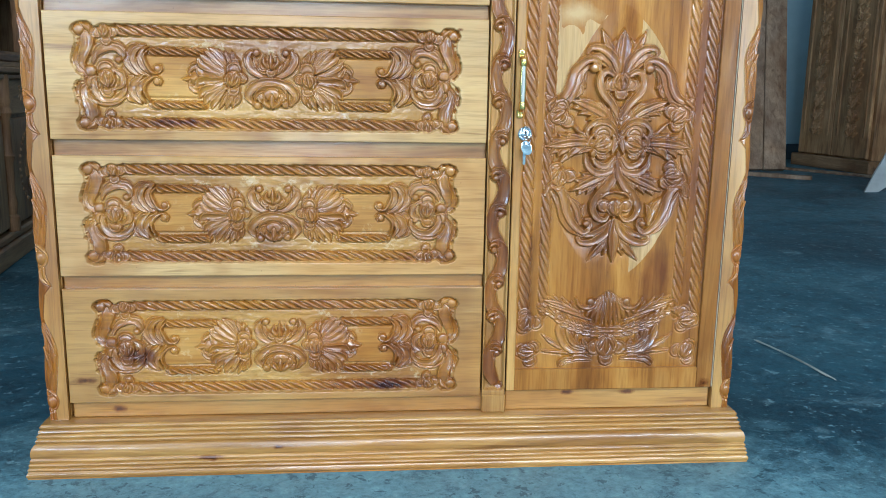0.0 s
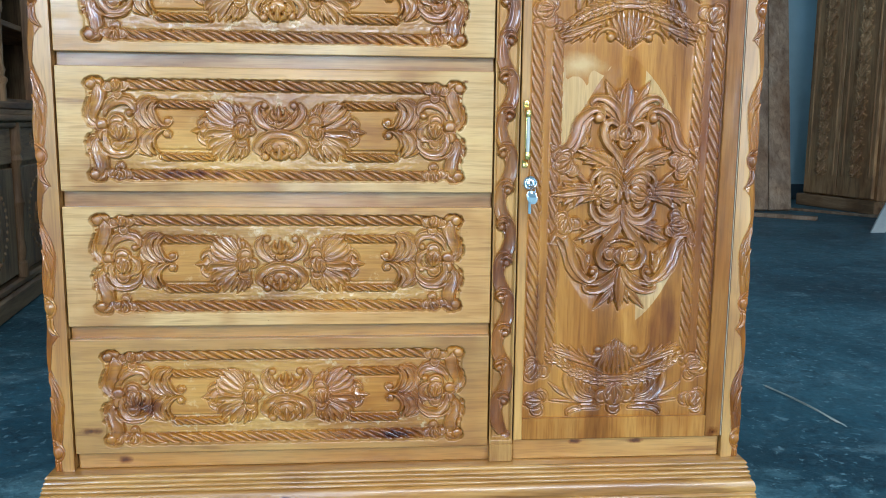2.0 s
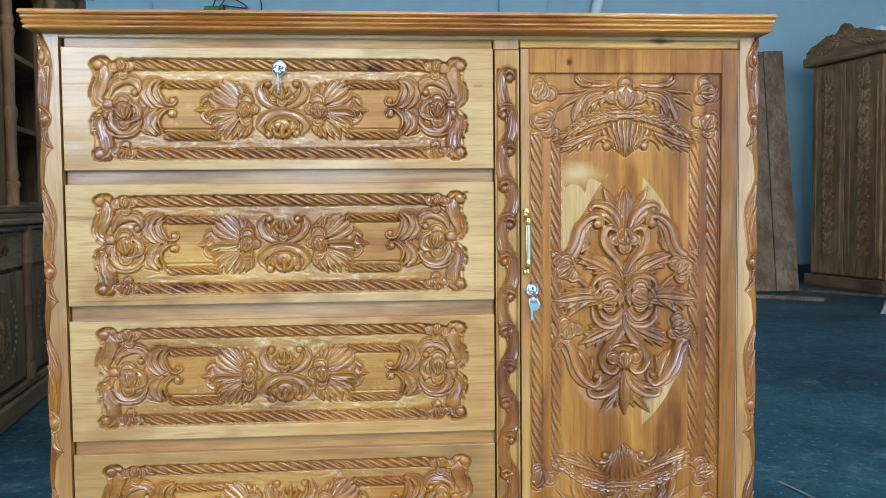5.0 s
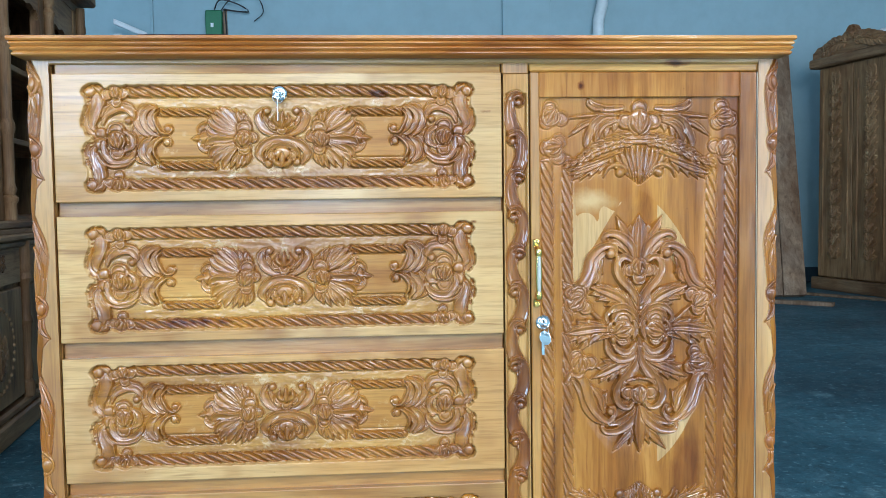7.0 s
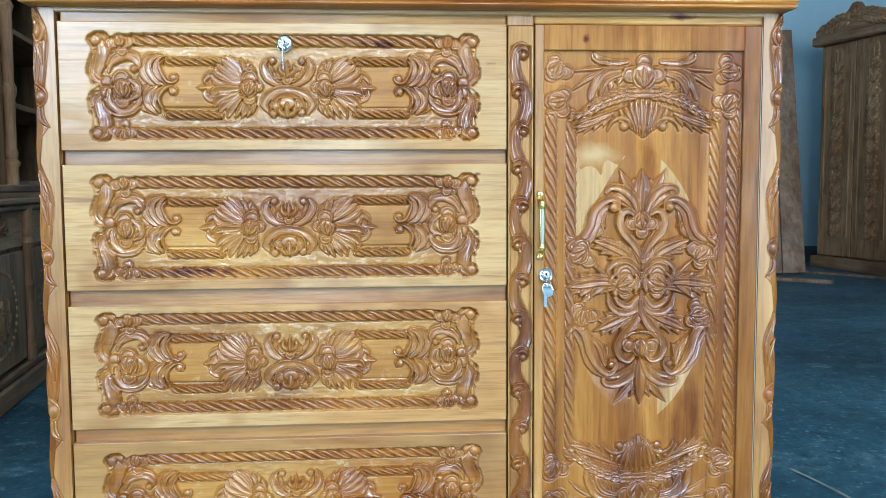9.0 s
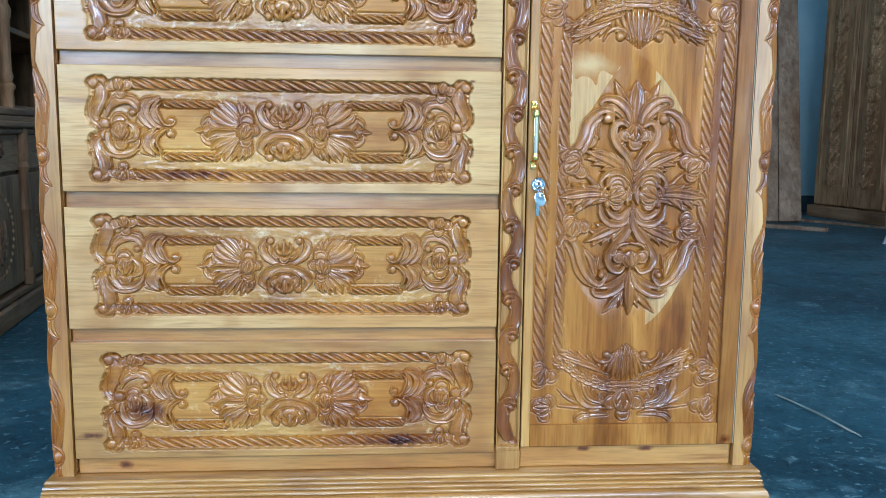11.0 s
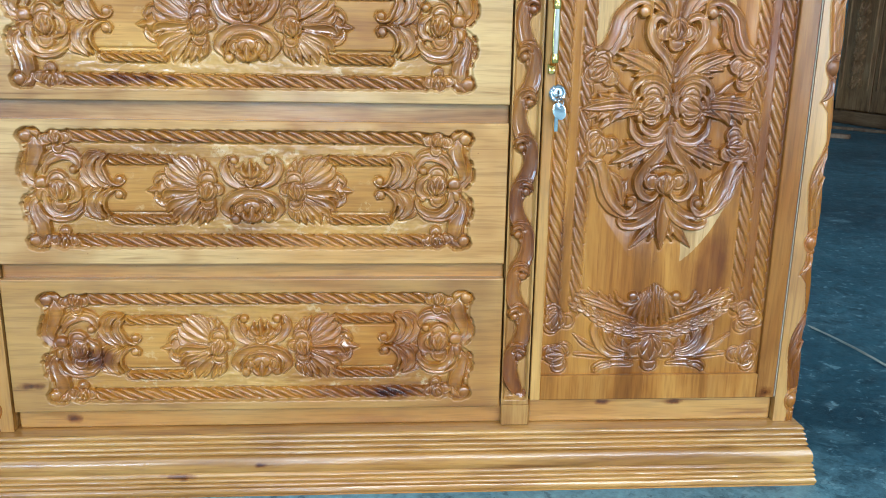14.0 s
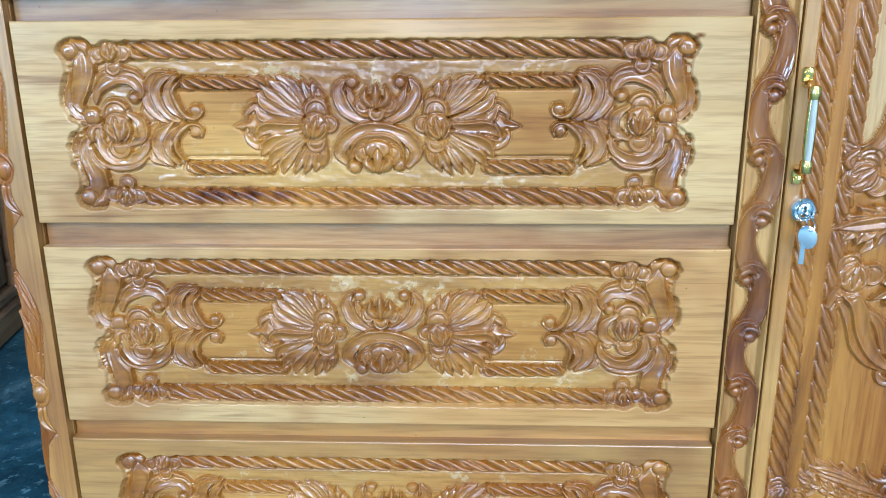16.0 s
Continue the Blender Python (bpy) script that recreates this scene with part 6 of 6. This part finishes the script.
def showcase():
    """A dark display cabinet: base cupboards, waist moulding, open shelves behind turned columns and scalloped heads."""
    t = thing("display_cabinet", "dark unvarnished display cabinet with turned columns and open shelves", "display cabinet", (-1.093, 1.864, 0), 97.3)
    # its own x runs along the front away from the camera, -y faces the room
    w, d, waist, top = 2.52, 0.46, 0.64, 1.72
    part("plinth", box(-0.02, w + 0.02, -0.02, d, 0.0, 0.075, 0.008), old_x, t)
    part("plinth_moulding", box(-0.01, w + 0.01, -0.01, d, 0.075, 0.105, 0.008), old_x, t)
    part("lower_carcass", box(0.0, w, 0.02, d, 0.105, waist, 0.003), old_z, t)
    for z0, z1, o in ((waist, waist + 0.022, 0.015), (waist + 0.022, waist + 0.045, 0.03), (waist + 0.062, waist + 0.09, 0.012)):
        part("waist_moulding", box(-o, w + o, -o, d, z0, z1, 0.006), old_x, t)
    part("counter", box(-0.01, w + 0.01, -0.01, d, waist + 0.045, waist + 0.062, 0.002), old_x, t)
    zt = waist + 0.09
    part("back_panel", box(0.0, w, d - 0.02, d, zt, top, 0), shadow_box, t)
    part("shelf_floor", box(0.0, w, 0.06, d, zt, zt + 0.015, 0), old_x, t)
    for x in (0.0, w - 0.02):
        part("side_panel", box(x, x + 0.02, 0.09, d - 0.02, zt, top, 0), old_z, t)
    for z in (1.02, 1.30):
        part("shelf", box(0.03, w - 0.03, 0.09, d - 0.02, z, z + 0.022, 0.003), old_x, t)
    bays = 4
    step = w / bays
    col = [(0.022, 0.0), (0.022, 0.06), (0.028, 0.07), (0.028, 0.08), (0.018, 0.09), (0.024, 0.11), (0.018, 0.13), (0.020, 0.30), (0.026, 0.32), (0.026, 0.34), (0.018, 0.36), (0.021, 0.60),
           (0.027, 0.62), (0.018, 0.64), (0.024, 0.66), (0.018, 0.68), (0.021, 0.84), (0.028, 0.86), (0.018, 0.88), (0.026, 0.90), (0.022, 0.94), (0.022, 1.015)]
    low = [(0.024, 0.0), (0.024, 0.05), (0.016, 0.06), (0.022, 0.10), (0.016, 0.14), (0.020, 0.25), (0.026, 0.27), (0.018, 0.29), (0.018, 0.40), (0.027, 0.42), (0.020, 0.44), (0.027, 0.46), (0.024, 0.48), (0.024, 0.555)]
    cm, lm = turned(col, 14).mesh("column", old_z), turned(low, 14).mesh("column", old_z)
    for k in range(bays + 1):
        x = min(max(k * step, 0.03), w - 0.03)
        part("column", cm, None, t, "turned column", (x, 0.035, zt))
        part("column", lm, None, t, "turned column", (x, 0.0, 0.105))
        part("stile", box(x - 0.085, x - 0.02, 0.05, 0.09, zt, top, 0.003), old_z, t)
        part("stile", box(x + 0.02, x + 0.085, 0.05, 0.09, zt, top, 0.003), old_z, t)
    for k in range(bays):
        x0, x1 = k * step + 0.04, (k + 1) * step - 0.04
        dr = part("cupboard_door", box(x0, x1, 0.0, 0.019, 0.12, 0.50, 0.003), old_z, t, "dark cupboard door with beaded oval")
        s = Shape()
        u = (x0 + x1) / 2
        for j in range(34):
            a = 2 * math.pi * j / 34
            boss(s, 170 * math.cos(a), 140 * math.sin(a), 9, 7, -2, rings=3, steps=8)
        for e in (-1, 1):
            acanthus(s, [(0, -90), (e * 50, -20), (e * 30, 60)], 50, 4, 9, -2)
        bud(s, 0, 20, 40, 11, -2, petals=5)
        part("panel_carving", s.moved(u, 0.0, 0.31), old_z, dr)
        df = part("small_drawer", box(x0, x1, 0.0, 0.019, 0.515, 0.640, 0.003), old_x, t, "dark drawer with carved scroll")
        s = Shape()
        for e in (-1, 1):
            acanthus(s, [(0, 0), (e * 60, 20), (e * 120, -5)], 36, 3, 8, -2)
        part("scroll_carving", s.moved(u, 0.0, 0.577), old_x, df)
        # scalloped head of the bay
        n, v, f = 24, [], []
        for j in range(n + 1):
            q = j / n
            z = top - 0.30 + 0.15 * min(1.0, 6 * min(q, 1 - q)) ** 0.8 + 0.016 * abs(math.sin(q * 5 * math.pi))
            x = x0 - 0.02 + (x1 - x0 + 0.04) * q
            v += [(x, 0.055, z), (x, 0.055, top), (x, 0.08, top), (x, 0.08, z)]
        for j in range(n):
            a, b = 4 * j, 4 * j + 4
            f += [(a, b, b + 1, a + 1), (a + 3, b + 3, b, a), (b + 2, b + 3, a + 3, a + 2)]
        s = Shape()
        s.add(v, f)
        part("scalloped_head", s, old_x, t, "scalloped carved arch head")
    part("top_panel", box(0.0, w, 0.05, d, top, top + 0.04, 0.003), old_x, t)
    part("cornice", box(-0.03, w + 0.03, -0.03, d, top + 0.04, top + 0.09, 0.010), old_x, t)
    part("cornice", box(-0.05, w + 0.05, -0.06, d, top + 0.09, top + 0.13, 0.010), old_x, t)
    return t


showcase()

# thin lines and a pipe on the far wall
s = Shape()
tube([(1.94, HY1 - 0.06, 0.15), (1.945, HY1 - 0.06, 1.5), (1.94, HY1 - 0.06, 2.4), (1.98, HY1 - 0.06, 2.62), (1.97, HY1 - 0.06, HZ)], 0.05, 14, s)
pipe = part("drain_pipe", s, pipe_paint)
tagged(pipe, "pale painted pipe running up the blue wall", "pipe")
for x in (-1.93,):
    tagged(part("conduit", box(x - 0.012, x + 0.012, HY1 - 0.02, HY1, 0.14, HZ, 0.004), wall_paint), "thin painted conduit on the blue wall", "conduit")

# green switch box with its loops of cable
sb = thing("switch_box", "green enamelled switch box on the blue wall", "switch box", (-1.40, HY1, 2.335))
part("case", box(-0.07, 0.07, -0.07, 0, -0.11, 0.11, 0.008), green_plastic, sb)
part("backing_board", box(0.075, 0.105, -0.03, 0, -0.15, 0.13, 0.003), plank_z, sb)
part("sticker", box(-0.025, 0.0, -0.0725, -0.069, -0.035, 0.0, 0.0005), white_paint, sb, "small pale sticker")
s = Shape()
tube([(0.0, -0.04, 0.11), (0.06, -0.08, 0.19), (0.20, -0.08, 0.16), (0.30, -0.06, 0.10), (0.22, -0.05, 0.10), (0.08, -0.05, 0.12)], 0.006, 6, s)
tube([(0.05, -0.04, 0.10), (0.16, -0.08, 0.20), (0.36, -0.08, 0.22), (0.42, -0.05, 0.10), (0.34, -0.04, 0.02)], 0.005, 6, s)
tube([(0.09, -0.03, 0.13), (0.10, -0.03, -0.05), (0.10, -0.03, -0.30)], 0.006, 6, s)
part("cable", s, cable_black, sb, "black looping cable")

# a tall dark red cupboard and a white board beyond the carved cabinet
cup = thing("cupboard", "tall dark red painted cupboard with a flat top", "cupboard", (-1.47, 6.6, 0))
part("body", box(-0.30, 0.30, 0.02, 0.50, 0.0, 2.035, 0.004), red_cover, cup)
part("top_board", box(-0.34, 0.34, 0.0, 0.52, 2.035, 2.075, 0.006), red_cover, cup)
for x0, x1 in ((-0.29, -0.005), (0.005, 0.29)):
    part("door", box(x0, x1, 0.0, 0.019, 0.06, 2.015, 0.004), red_cover, cup)
s = box(0.0, 0.27, -0.02, 0.0, 0.0, 0.045, 0.004)
s.v = [(x, y, z + 0.075 - 0.43 * x + 2.22) for x, y, z in s.v]
box(0.0, 0.065, -0.02, 0.0, 0.0, 2.215, 0.004, s)
wb = part("white_board", s, white_paint, None, "", (-2.19, 7.30, 0.0))
tagged(wb, "white board with a slanted top edge standing by the wall", "board")
pb = part("paper_bundle", box(-0.08, 0.08, -0.05, 0.05, 0.0, 0.135, 0.012), white_paint, None, "", (3.945, 6.336, 1.9352))
pb.rotation_euler = (0, 0, radians(20))
tagged(pb, "small white bundle of paper on the wardrobe's top", "paper")

# batten, splinters and straws on the floor
s = box(0.0, 0.72, 0.0, 0.07, 0.0, 0.028, 0.003)
b = part("batten", s, plank_z, None, "", (2.62, 6.20, 0.0))
b.rotation_euler = (0, 0, radians(-38))
tagged(b, "pale sawn batten lying on the floor", "batten")
b = part("batten", box(0.0, 0.9, 0.0, 0.05, 0.0, 0.02, 0.003), plank_z, None, "", (3.25, 6.65, 0.0))
b.rotation_euler = (0, 0, radians(-55))
tagged(b, "thin sawn batten lying beside the wardrobe", "batten")

st = Shape()
rng = random.Random(3)
for k in range(3):
    o = rng.uniform(-0.006, 0.006)
    tube([(0.0 + rng.uniform(0, 0.05), o, 0.003), (0.18, o * 0.4, 0.006 + 0.002 * k), (0.36 + rng.uniform(-0.05, 0.03), -o, 0.003)], 0.0010, 5, st)
straw = part("straw", st, straw_mat, None, "", (1.035, 2.07, 0.0))
straw.rotation_euler = (0, 0, radians(-82))
tagged(straw, "few pale dry straws on the floor", "straw")

# a broken grey board standing by the wardrobe
s = Shape()
outline = [(0, 0), (0.10, -0.0), (0.16, 0.03), (0.24, 0.02), (0.42, 0.05), (0.60, 0.20), (0.55, 0.42), (0.36, 0.44), (0.22, 0.30), (0.09, 0.13)]
n = len(outline)
s.add([(x, 0, z) for x, z in outline] + [(x, 0.015, z) for x, z in outline], [tuple(range(n)), tuple(range(2 * n - 1, n - 1, -1))] + [(k, n + k, n + (k + 1) % n, (k + 1) % n) for k in range(n)])
g = part("broken_board", s, grey_board, None, "", (3.20, 5.10, 0.0), smooth=False)
g.rotation_euler = (radians(-14), 0, radians(8))
tagged(g, "broken grey board leaning by the wardrobe", "board")
